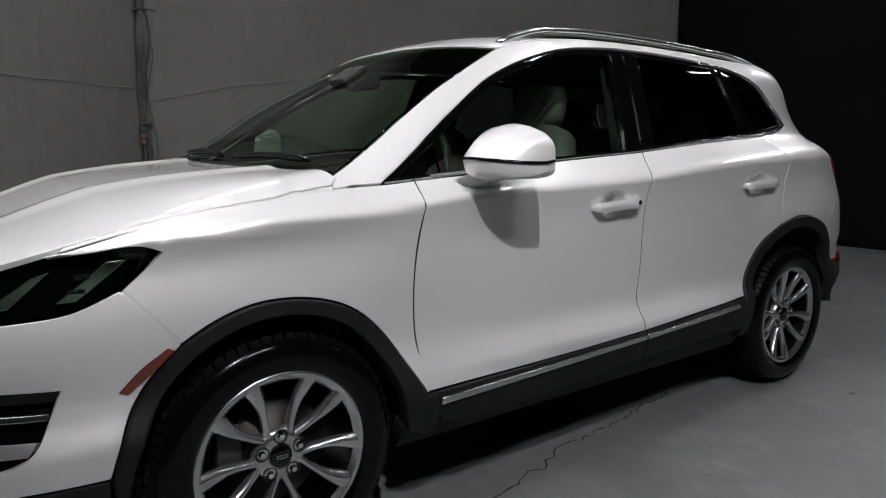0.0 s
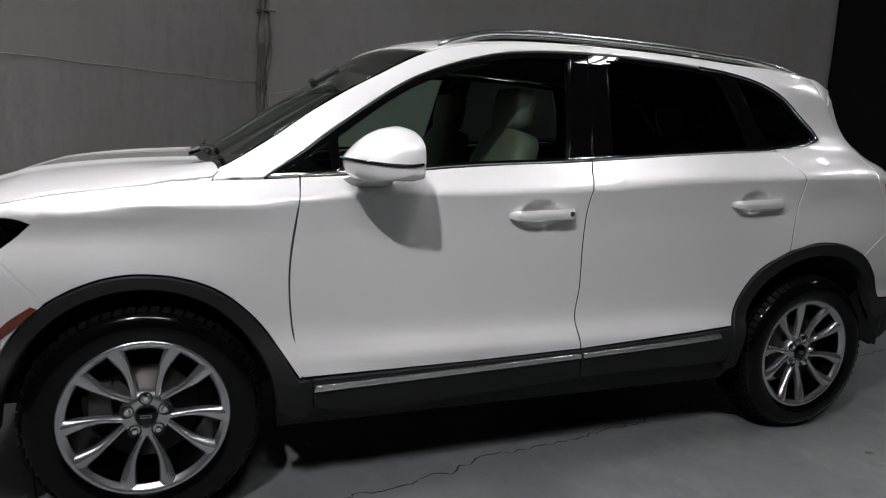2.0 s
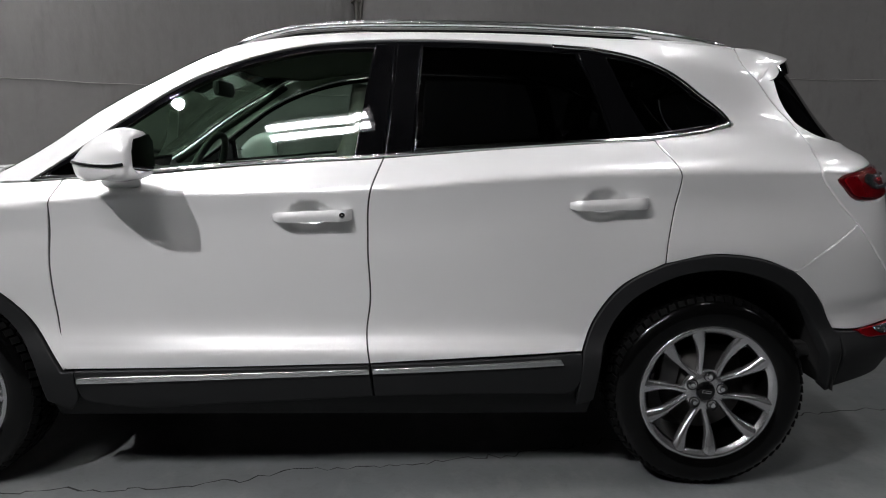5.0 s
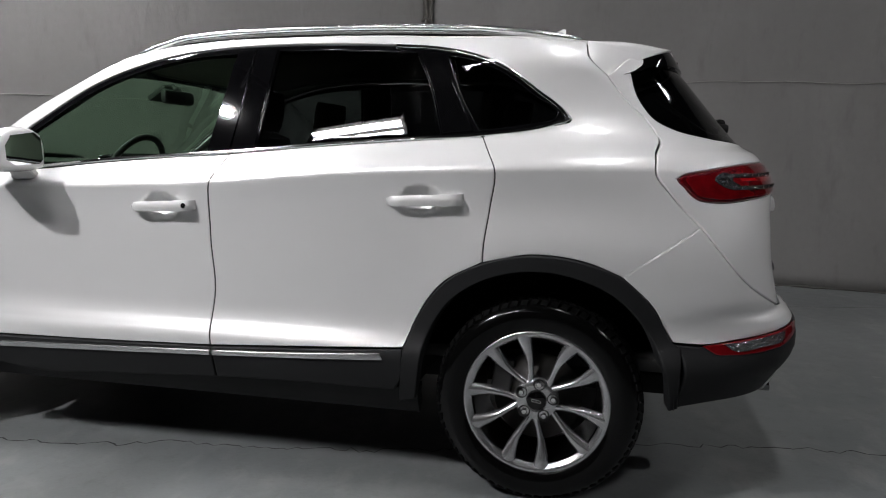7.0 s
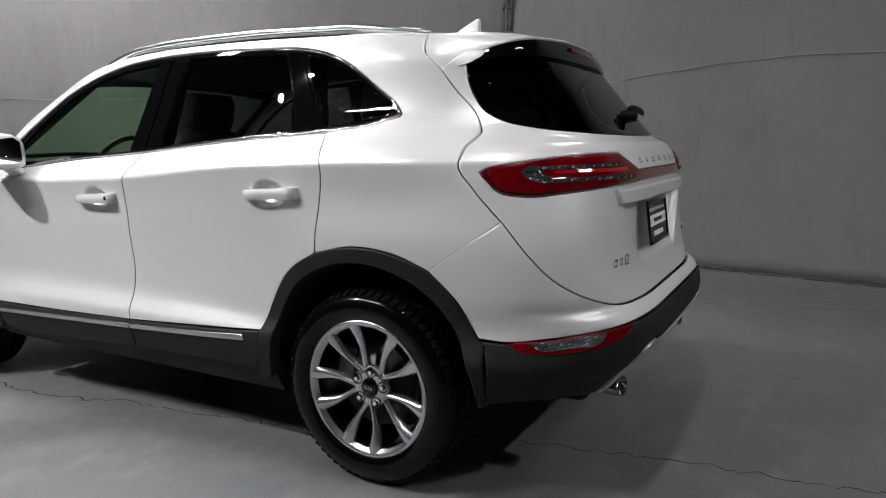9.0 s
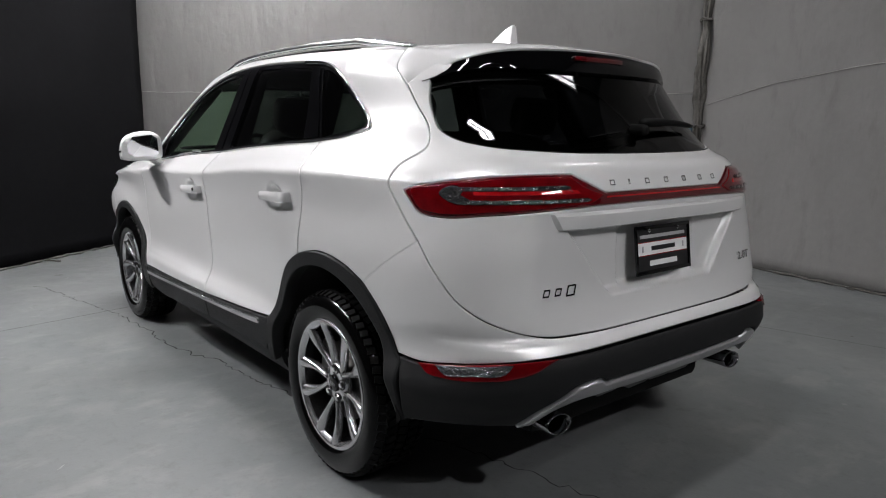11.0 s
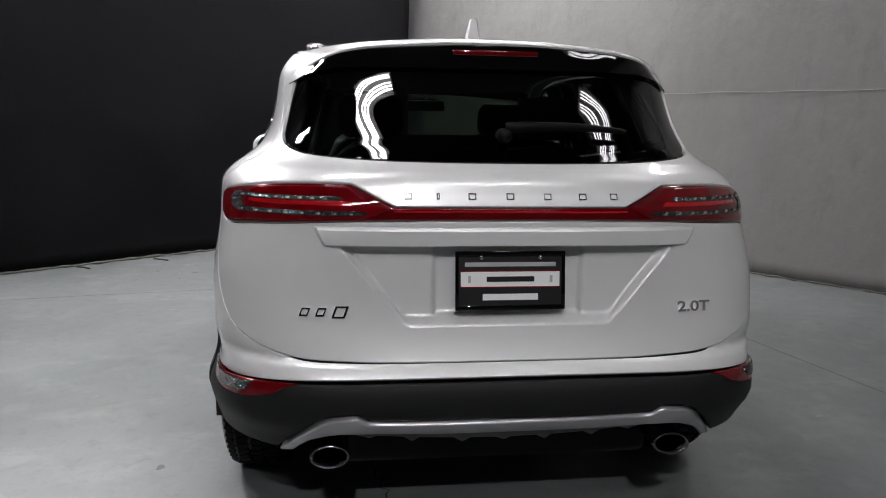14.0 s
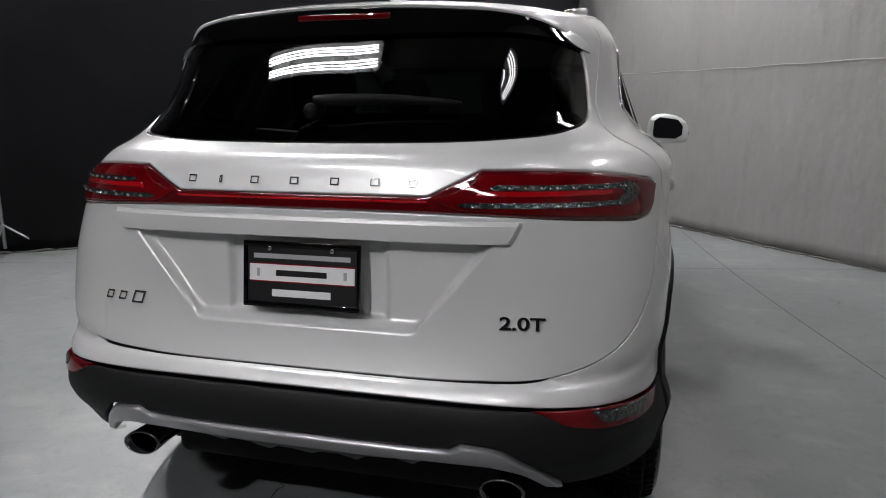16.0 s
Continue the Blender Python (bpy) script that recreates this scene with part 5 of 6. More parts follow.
box(bm, -1.12, 0, 0.78, 0.06, 1.5, 0.52, 0.01)
box(bm, 1.45, 0, 0.72, 0.6, 1.0, 0.5, 0.02)
part("cabin_floor", bm, CABIN, car, "dark cabin floor and bulkheads")


def lining(x, y):
    return roof_skin(x, y) - np.array([0, 0, 0.035])


ro = sym([(-0.50, 0), (-0.47, 0.3), (-0.38, 0.50)] + [(float(x), float(EDGE_HALF(x)) - 0.05) for x in np.linspace(-0.3, 1.42, 10)] + [(1.47, 0.4), (1.5, 0)])
panel("roof_lining", lining, ro, LINER, car, "pale cloth roof lining", step=0.08, depth=0.01)

# dashboard with a curved top
bm = bmesh.new()
rows = []
for i in range(17):
    y = -0.70 + 1.4 * i / 16
    hump = 0.035 * math.exp(-((y + 0.37) / 0.17) ** 2)
    rows.append([bm.verts.new(p) for p in ((-1.16 + 0.06 * y * y, y, 1.03), (-0.95, y, 1.085 + 0.5 * hump), (-0.78, y, 1.085 + hump), (-0.70, y, 1.05 + hump), (-0.64, y, 0.93), (-0.72, y, 0.72), (-0.78, y, 0.5))])
for a, b in zip(rows, rows[1:]):
    for k in range(6):
        bm.faces.new((a[k], a[k + 1], b[k + 1], b[k]))
bmesh.ops.recalc_face_normals(bm, faces=bm.faces)
part("dashboard", bm, CABIN, car, "dark soft dashboard", sharp=60)

# steering wheel
sw = put(new("steering_wheel"), car, "black leather steering wheel")
sw.matrix_basis = pose(-0.56, -0.37, 1.065, 0, -66, 0)
bm = bmesh.new()
for i in range(1):
    n, k = 40, 10
    ring = [[bm.verts.new(((0.185 + 0.014 * math.cos(2 * math.pi * j / k)) * math.cos(2 * math.pi * a / n), (0.185 + 0.014 * math.cos(2 * math.pi * j / k)) * math.sin(2 * math.pi * a / n), 0.014 * math.sin(2 * math.pi * j / k))) for j in range(k)] for a in range(n)]
    for a in range(n):
        for j in range(k):
            bm.faces.new((ring[a][j], ring[(a + 1) % n][j], ring[(a + 1) % n][(j + 1) % k], ring[a][(j + 1) % k]))
part("steering_rim", bm, BLACK_LEATHER, sw)
bm = bmesh.new()
box(bm, 0, 0, -0.01, 0.13, 0.15, 0.05, 0.02)
box(bm, 0, 0.12, -0.005, 0.05, 0.13, 0.02, 0.006)
box(bm, 0, -0.12, -0.005, 0.05, 0.13, 0.02, 0.006)
box(bm, -0.12, 0, -0.005, 0.12, 0.05, 0.02, 0.006)
part("steering_hub", bm, CABIN, sw)


def pad(bm, path, half, thick, puff=0.35):
    """An upholstered slab swept along (x, z) places, with rounded sides."""
    n = 14
    rows = []
    for i, (x, z, w) in enumerate(path):
        j0, j1 = path[max(i - 1, 0)], path[min(i + 1, len(path) - 1)]
        d = Vector((j1[0] - j0[0], 0, j1[1] - j0[1])).normalized()
        nrm = Vector((-d.z, 0, d.x))
        ring = []
        for k in range(n):
            a = 2 * math.pi * k / n
            cy = math.copysign(abs(math.cos(a)) ** 0.45, math.cos(a))
            cz = math.copysign(abs(math.sin(a)) ** 0.6, math.sin(a))
            ring.append(bm.verts.new(Vector((x, half * w * cy, z)) + nrm * thick / 2 * cz))
        rows.append(ring)
    for a, b in zip(rows, rows[1:]):
        for k in range(n):
            bm.faces.new((a[k], a[(k + 1) % n], b[(k + 1) % n], b[k]))
    bm.faces.new(rows[0][::-1])
    bm.faces.new(rows[-1])
    bmesh.ops.recalc_face_normals(bm, faces=bm.faces)


def seat(x, y, half, name, heads):
    root = put(new(name), car, "cream leather seat with a headrest")
    root.matrix_basis = pose(x, y, 0)
    bm = bmesh.new()
    pad(bm, [(-0.52, 0.66, 0.9), (-0.45, 0.70, 1), (-0.25, 0.68, 1), (0.0, 0.63, 0.95)], half, 0.16)
    part("seat_cushion", bm, LEATHER, root, sharp=70)
    bm = bmesh.new()
    pad(bm, [(-0.02, 0.62, 0.95), (0.03, 0.75, 1), (0.09, 0.95, 1), (0.15, 1.12, 0.96), (0.19, 1.22, 0.78), (0.20, 1.25, 0.6)], half, 0.14)
    part("backrest", bm, LEATHER, root, sharp=70)
    for hy in heads:
        bm = bmesh.new()
        pad(bm, [(0.18, 1.265, 0.8), (0.185, 1.30, 1), (0.20, 1.39, 1), (0.205, 1.43, 0.8)], 0.135, 0.10)
        for v in bm.verts:
            v.co.y += hy
        part("headrest", bm, LEATHER, root, sharp=70)
        bm = bmesh.new()
        for py in (-0.06, 0.06):
            tube(bm, [(0.19, hy + py, 1.18), (0.195, hy + py, 1.3)], 0.006, 6)
        part("headrest_post", bm, CHROME, root)
    return root


seat(-0.10, -0.37, 0.25, "front_seat", (0,))
seat(-0.10, 0.37, 0.25, "front_seat", (0,))
seat(0.92, 0, 0.62, "rear_bench", (-0.38, 0.38))
bm = bmesh.new()
box(bm, -0.1, 0, 0.68, 0.9, 0.2, 0.28, 0.03)
part("centre_console", bm, CABIN, car, "dark centre console")
bm = bmesh.new()
box(bm, -0.57, 0.0, 1.440, 0.035, 0.25, 0.070, 0.02)
tube(bm, [(-0.57, 0, 1.455), (-0.60, 0, 1.505)], 0.012, 8)
part("inside_mirror", bm, CABIN, car, "black inside mirror")
bm = bmesh.new()
box(bm, 0, 0, 0, 0.12, 0.14, 0.03, 0.012, Matrix.Translation((-0.645, 0, 1.462)) @ Matrix.Rotation(radians(-31), 4, "Y"))
part("sensor_cover", bm, CABIN, car)
# inner pillars
for sy in (-1, 1):
    for a, b, w in (((0.20, 0.80, 1.1), (0.23, 0.665, 1.53), 0.045), ((1.05, 0.80, 1.2), (0.96, 0.66, 1.5), 0.04), ((-1.06, 0.78, 1.09), (-0.42, 0.65, 1.49), 0.028)):
        bm = bmesh.new()
        tube(bm, [(a[0] + (b[0] - a[0]) * t, sy * (a[1] + (b[1] - a[1]) * t - 0.045), a[2] + (b[2] - a[2]) * t) for t in (0, 0.25, 0.5, 0.75, 1)], w, 10, 0.6)
        part("pillar_trim", bm, CABIN, car)

# cowl and windscreen wipers
bm = bmesh.new()
rows = []
for i in range(25):
    s = -1 + 2 * i / 24
    p = Vector(shield_skin(np.array(s * 0.97), np.array(0.03)))
    k = abs(s) ** 2.2
    q = Vector((-1.215 + 0.085 * k, -s * 0.80, 1.085 + 0.012 * (1 - k)))
    rows.append([bm.verts.new(p), bm.verts.new((p + q) / 2 - Vector((0, 0, 0.012))), bm.verts.new(q - Vector((0, 0, 0.01))), bm.verts.new(q - Vector((0.02, 0, 0.08)))])
for a, b in zip(rows, rows[1:]):
    for k in range(3):
        bm.faces.new((a[k], a[k + 1], b[k + 1], b[k]))
part("cowl", bm, CLAD, car, "black plastic scuttle below the windscreen")
for y0, y1 in ((-0.62, -0.02), (0.10, 0.66)):
    bm = bmesh.new()
    pts = []
    for i in range(9):
        y = y0 + (y1 - y0) * i / 8
        s = -y / 0.78
        p = Vector(shield_skin(np.array(s), np.array(0.045 + 0.02 * math.sin(math.pi * i / 8))))
        pts.append(p + Vector((-0.018, 0, 0.016)))
    tube(bm, pts, [0.006] + [0.010] * 7 + [0.006], 8, 1.2)
    part("windscreen_wiper", bm, GLOSS_BLACK, car, "black wiper blade")

# ---- head lamp, grille, badges, plate, wiper ----
HEAD = [(-1.637, 0.943, 1), (-1.66, 0.948), (-1.80, 0.942), (-1.90, 0.928), (-2.02, 0.895), (-2.10, 0.865, 1), (-2.09, 0.81, 1), (-1.95, 0.812), (-1.83, 0.824), (-1.728, 0.862)]
for i, m in enumerate((False, True)):
    bowl = panel("head_lamp", skin, side(HEAD), GLOSS_BLACK, car, "dark head lamp with silver reflectors behind clear glass", out=-0.035, depth=0.02, gap=0.003, mirror=m)
    panel("lamp_lens", skin, side(HEAD), GLASS_CLEAR, bowl, "clear lamp lens", out=-0.002, depth=0.006, gap=0.004, mirror=m)
    for o, mat, name in (([(-1.70, 0.925, 1), (-1.745, 0.925, 1), (-1.86, 0.845, 1), (-1.815, 0.845, 1)], SATIN, "silver_blade"), ([(-1.86, 0.915, 1), (-1.90, 0.905, 1), (-2.0, 0.84, 1), (-1.95, 0.84, 1)], SATIN, "silver_blade"),
                         ([(-1.775, 0.905, 1), (-1.815, 0.907, 1), (-1.815, 0.892, 1), (-1.775, 0.890, 1)], LENS, "lens_block"), ([(-1.79, 0.876, 1), (-1.83, 0.878, 1), (-1.83, 0.862, 1), (-1.79, 0.860, 1)], LENS, "lens_block")):
        panel(name, skin, side(o, 0.02), mat, bowl, out=-0.024, depth=0.012, gap=0, step=0.03, mirror=m)
    panel("amber_marker", skin, side([(-1.615, 0.703, 1), (-1.632, 0.712, 1), (-1.69, 0.672), (-1.742, 0.618, 1), (-1.722, 0.609, 1), (-1.668, 0.655)], 0.012), AMBER, front_bumpers[i], "amber side marker", out=0.004, depth=0.012, gap=0, step=0.02, mirror=m)
    grille = panel("lower_grille", skin, side([(-1.84, 0.66, 1), (-2.12, 0.67, 1), (-2.12, 0.45, 1), (-1.84, 0.46, 1)], 0.04), GLOSS_BLACK, car, "black lower grille", out=-0.05, depth=0.02, mirror=m)
    panel("grille_bar", skin, side([(-1.885, 0.588, 1), (-2.1, 0.592, 1), (-2.1, 0.578, 1), (-1.89, 0.574, 1)], 0.03), SATIN, grille, "bright grille bar", out=-0.02, depth=0.03, gap=0, mirror=m)
    panel("grille_bar", skin, side([(-1.915, 0.535, 1), (-2.1, 0.54, 1), (-2.1, 0.500, 1), (-1.935, 0.500, 1)], 0.03), SILVER, grille, "silver grille bar", out=-0.015, depth=0.03, gap=0, mirror=m)
    panel("chin_trim", skin, side([(-1.772, 0.413, 1), (-2.0, 0.398), (-2.16, 0.378, 1), (-2.14, 0.28, 1), (-1.95, 0.30), (-1.77, 0.33, 1)], 0.03), CLAD, car, "charcoal chin trim", out=0.006, depth=0.04, mirror=m)
panel("radiator_grille", skin, side([(-2.17, 0.80, 1), (-2.285, 0.80, 1), (-2.285, 0.36, 1), (-2.17, 0.38, 1)], 0.04), GLOSS_BLACK, car, "dark radiator grille", out=-0.03)

# letters on the tailgate as plain chrome blocks
for i, y in enumerate((-0.292, -0.21, -0.115, -0.008, 0.098, 0.2, 0.292)):
    u, z = float(across(np.array(y), np.array(1.118))), 1.118
    p, n = Vector(tail_skin(np.array(u), np.array(z))), Vector(surface_normal(tail_skin, np.array(u), np.array(z)))
    bm = bmesh.new()
    w = 0.008 if i == 1 else 0.022
    for bx, by, sx, sz in ((0, -0.0078, w, 0.0028), (0, 0.0078, w, 0.0028), (-w / 2 + 0.0014, 0, 0.0028, 0.0128), (w / 2 - 0.0014, 0, 0.0028, 0.0128)):
        box(bm, bx, by, 0, sx, sz, 0.003)
    side_v = Vector((0, 0, 1)).cross(n).normalized()
    m = Matrix((side_v, n.cross(side_v), n)).transposed().to_4x4()
    m.translation = p + n * 0.002
    bmesh.ops.transform(bm, matrix=m, verts=bm.verts)
    part("badge_block", bm, CHROME, hatch, "small chrome badge block", smooth=False)
for y, w in ((-0.578, 0.030), (-0.533, 0.030), (-0.480, 0.046)):
    u, z = float(across(np.array(y), np.array(0.795))), 0.795
    p, n = Vector(tail_skin(np.array(u), np.array(z))), Vector(surface_normal(tail_skin, np.array(u), np.array(z)))
    bm = bmesh.new()
    h = 0.024 if w < 0.04 else 0.034
    lean = Matrix.Identity(4)
    lean[0][1] = 0.35
    for bx, by, sx, sz in ((0, -h / 2 + 0.0025, w * 0.8, 0.005), (0, h / 2 - 0.0025, w * 0.8, 0.005), (-0.34 * w, 0, w * 0.14, h - 0.010), (0.34 * w, 0, w * 0.14, h - 0.010)):
        box(bm, bx, by, 0, sx, sz, 0.004, 0, lean)
    side_v = Vector((0, 0, 1)).cross(n).normalized()
    m = Matrix((side_v, n.cross(side_v), n)).transposed().to_4x4()
    m.translation = p + n * 0.002
    bmesh.ops.transform(bm, matrix=m, verts=bm.verts)
    part("badge_block", bm, CHROME, hatch, "small chrome badge block", smooth=False)


def writing(name, text, size, mat, parent, m, label="", depth=0.002):
    cu = bpy.data.curves.new(name, "FONT")
    cu.offset = size * 0.022
    cu.body, cu.size, cu.extrude, cu.align_x, cu.align_y = text, size, depth, "CENTER", "CENTER"
    tmp = bpy.data.objects.new(name, cu)
    me = bpy.data.meshes.new_from_object(tmp)
    bpy.data.objects.remove(tmp)
    me.materials.append(mat)
    ob = new(name, me)
    ob.parent = parent
    ob.matrix_basis = m
    if label:
        ob["label"] = label
    return ob


u = float(across(np.array(0.555), np.array(0.795)))
p, n = Vector(tail_skin(np.array(u), np.array(0.795))), Vector(surface_normal(tail_skin, np.array(u), np.array(0.795)))
side_v = Vector((0, 0, 1)).cross(n).normalized()
m = Matrix((side_v, n.cross(side_v), n)).transposed().to_4x4()
m = m @ Matrix.Diagonal((1.4, 1, 1, 1))
m.translation = p + n * 0.003
writing("engine_badge", "2.0T", 0.042, CHROME, hatch, m, "chrome engine badge", 0.003)

# plate with its holder
plate = put(new("number_plate"), car, "black dealer plate with white and pale bars")
plate.matrix_basis = look((2.122, 0, 0.88), (0, 0, 0.62))
PLATE_BLACK = vary(principled("black_plate_print", (0.012, 0.012, 0.013), 0.35), 20, 0.2)
PLATE_WHITE = principled("white_plate_print", (0.72, 0.72, 0.72), 0.4)
PLATE_GREY = principled("grey_plate_print", (0.35, 0.35, 0.36), 0.4)
bm = bmesh.new()
box(bm, 0, 0, 0, 0.302, 0.152, 0.004, 0.0015)
part("plate_sheet", bm, PLATE_BLACK, plate, smooth=False)
bm = bmesh.new()
for bx, by, sx, sy in ((0, 0.077, 0.318, 0.014), (0, -0.077, 0.318, 0.014), (-0.154, 0, 0.010, 0.150), (0.154, 0, 0.010, 0.150)):
    box(bm, bx, by, 0.004, sx, sy, 0.010, 0.003)
part("plate_frame", bm, GLOSS_BLACK, plate, "black plate frame")
for bx, by, sx, sy, mt in [(0, 0.004, 0.286, 0.042, PLATE_WHITE), (0, 0.0265, 0.286, 0.0022, RED), (0, -0.0185, 0.286, 0.0022, RED)]:
    bm = bmesh.new()
    box(bm, bx, by, 0.0026, sx, sy, 0.0014)
    part("plate_band", bm, mt, plate, smooth=False)
bm = bmesh.new()
box(bm, 0, 0.046, 0.0030, 0.262, 0.012, 0.0014)
part("plate_line", bm, PLATE_GREY, plate, smooth=False)
bm = bmesh.new()
box(bm, 0, 0.004, 0.0038, 0.138, 0.015, 0.0014)
part("plate_line", bm, PLATE_BLACK, plate, smooth=False)
bm = bmesh.new()
box(bm, 0, -0.047, 0.0030, 0.160, 0.018, 0.0014)
part("plate_line", bm, PLATE_WHITE, plate, smooth=False)
for bx, by in ((-0.118, 0.004), (0.118, 0.004)):
    bm = bmesh.new()
    box(bm, bx, by, 0.0038, 0.008, 0.020, 0.0014)
    part("plate_mark", bm, PLATE_GREY, plate, smooth=False)
for bx in (-0.085, 0.085):
    bm = bmesh.new()
    lathe(bm, [(0.006, 0.003), (0.006, 0.006), (0.003, 0.0075), (0.0001, 0.0075)], "z", at=(bx, 0.066, 0.004), seg=12)
    part("plate_screw", bm, CHROME, plate)

# spoiler underside with the high brake lamp, rear wiper
bm = bmesh.new()
rows = []
for i in range(61):
    y = -0.655 + 1.31 * i / 60
    b = Vector((float(LIP_X(abs(y))) - 0.004, y, float(LIP_Z(abs(y))) - 0.006))
    gz = min(1.484, float(np.interp(abs(y), [0.48, 0.58, 0.655], [1.484, 1.470, 1.440])))
    u = across(np.array(y), np.array(gz))
    g = Vector(skin(u, np.array(gz))) + Vector(skin_normal(u, np.array(gz))) * 0.005
    rows.append([bm.verts.new(p) for p in (b, b.lerp(g, 0.3) + Vector((0.004, 0, -0.002)), b.lerp(g, 0.65) + Vector((0.004, 0, -0.001)), g, g - Vector(skin_normal(u, np.array(gz))) * 0.02)])
for a, b in zip(rows, rows[1:]):
    for k in range(4):
        bm.faces.new((a[k], a[k + 1], b[k + 1], b[k]))
bmesh.ops.recalc_face_normals(bm, faces=bm.faces)
part("spoiler_underside", bm, GLOSS_BLACK, hatch, "gloss black underside of the spoiler", sharp=60)
bm = bmesh.new()
box(bm, 1.801, 0, 1.536, 0.012, 0.27, 0.017, 0.003)
part("high_brake_lamp", bm, RED_DEEP, hatch, "dark red high brake lamp")
bm = bmesh.new()
pts = []
for i in range(13):
    y = 0.0 + 0.37 * i / 12
    z = 1.286 + 0.008 * math.sin(math.pi * i / 12)
    q = Vector(skin(across(np.array(y), np.array(z)), np.array(z))) + Vector(skin_normal(across(np.array(y), np.array(z)), np.array(z))) * (0.034 - 0.012 * i / 12)
    pts.append(q)
tube(bm, pts, [0.015, 0.017, 0.017, 0.016, 0.015, 0.014, 0.014, 0.013, 0.012, 0.011, 0.010, 0.009, 0.006], 10)
wiper = part("rear_wiper", bm, RUBBER, hatch, "black rear wiper arm")
bm = bmesh.new()
lathe(bm, [(0.0001, 0.062), (0.016, 0.060), (0.020, 0.05), (0.022, 0.0)], "x", seg=20)
for v in bm.verts:
    v.co = v.co + Vector((1.972, -0.005, 1.284))
part("wiper_cap", bm, RUBBER, wiper)

# ---- studio details ----
def strip_line(name, pts, width, mat, label, jag=0.0, z=0.0015, step=0.03):
    """A thin crack or joint lying in the floor."""
    rng = random.Random(len(pts) * 7 + int(width * 1e4))
    line = spline(pts, step, closed=False) if jag == 0 else None
    if jag:
        base = []
        for (x0, y0), (x1, y1) in zip(pts, pts[1:]):
            n = max(1, int(math.hypot(x1 - x0, y1 - y0) / step))
            base += [(x0 + (x1 - x0) * k / n + rng.gauss(0, jag), y0 + (y1 - y0) * k / n + rng.gauss(0, jag)) for k in range(n)]
        base.append(pts[-1])
        line = np.array(base)
    verts, faces = [], []
    for i, q in enumerate(line):
        d = line[min(i + 1, len(line) - 1)] - line[max(i - 1, 0)]
        nrm = np.array([-d[1], d[0]]) / (np.linalg.norm(d) + 1e-9)
        w = width / 2 * (rng.uniform(0.4, 1.5) if jag else 1)
        verts += [(*(q + nrm * w), z), (*(q - nrm * w), z)]
    for i in range(len(line) - 1):
        faces.append((2 * i, 2 * i + 1, 2 * i + 3, 2 * i + 2))
    return tagged(mesh_object(name, verts, faces, mat, smooth=False), label, "floor crack", kind="structure")


CRACK = principled("dark_crack", (0.03, 0.03, 0.028), 0.9)
JOINT = principled("floor_joint", (0.06, 0.06, 0.057), 0.9)
strip_line("floor_crack", [(-2.75, -1.28), (-2.64, -1.25), (-1.87, -1.08), (-1.5, -1.0), (-1.07, -0.93), (-0.6, -0.92), (-0.32, -0.85), (-0.12, -0.78), (0.3, -0.74), (0.9, -0.6), (1.5, -0.38), (2.09, -0.25), (2.67, -0.18), (3.4, -0.1)], 0.006, CRACK, "jagged hairline crack in the painted floor", 0.012)
strip_line("floor_joint", [(-0.6, -6.0), (-1.35, -2.45), (-1.5, -1.6), (-2.21, 1.62), (-2.46, 2.75)], 0.007, JOINT, "straight saw-cut joint in the floor")
strip_line("floor_joint", [(-4.0, 1.38), (-2.21, 1.62), (0.09, 2.04), (0.86, 2.21), (3.2, 2.75), (5.6, 3.25)], 0.006, JOINT, "straight saw-cut joint in the floor")

# cloth seams, gathered corner with its strap, odds and ends along the walls
SEAM_CORD = principled("pale_seam_cord", (0.27, 0.265, 0.25), 0.8)
SOILED = blotch(vary(principled("soiled_canvas", (0.12, 0.115, 0.105), 0.9), 6, 0.3, 0.4, 90), 5.0, (0.035, 0.032, 0.026), 0.85, (1, 1, 0.6), 0.42, 0.6)
# dark cord colour, also painted as shadow along the wall foot
CORD_AND_SHADE = vary(principled("dark_cord_and_shade", (0.07, 0.066, 0.06), 0.85), 12, 0.3)


def on_wall(a, b, k, out=0.0):
    p, q = Vector((*CORNERS[a], 0)), Vector((*CORNERS[b], 0))
    d = (q - p).normalized()
    n = Vector((-d.y, d.x, 0))
    mid = (p + q) / 2
    if n.dot(Vector((0.5, -1.5, 0)) - mid) < 0:
        n = -n
    return p + d * k + n * out


def wall_seam(name, a, b, places, label):
    bm = bmesh.new()
    line = spline(places, 0.12, closed=False)
    tube(bm, [tuple(on_wall(a, b, k, 0.072) + Vector((0, 0, z + 0.004 * math.sin(k * 9)))) for k, z in line], 0.0034, 6)
    return tagged(part(name, bm, SEAM_CORD, None), label, "wall seam", kind="structure")


wall_seam("wall_seam", "front", "rope", [(0.3, 1.70), (2.5, 1.67), (5.0, 1.66), (7.25, 1.65)], "pale sewn seam across the canvas wall")
wall_seam("wall_seam", "rope", "right", [(0.1, 1.54), (0.7, 1.68), (1.6, 1.80), (2.7, 1.87), (4.5, 1.80), (6.4, 1.78)], "pale sagging seam across the canvas wall")


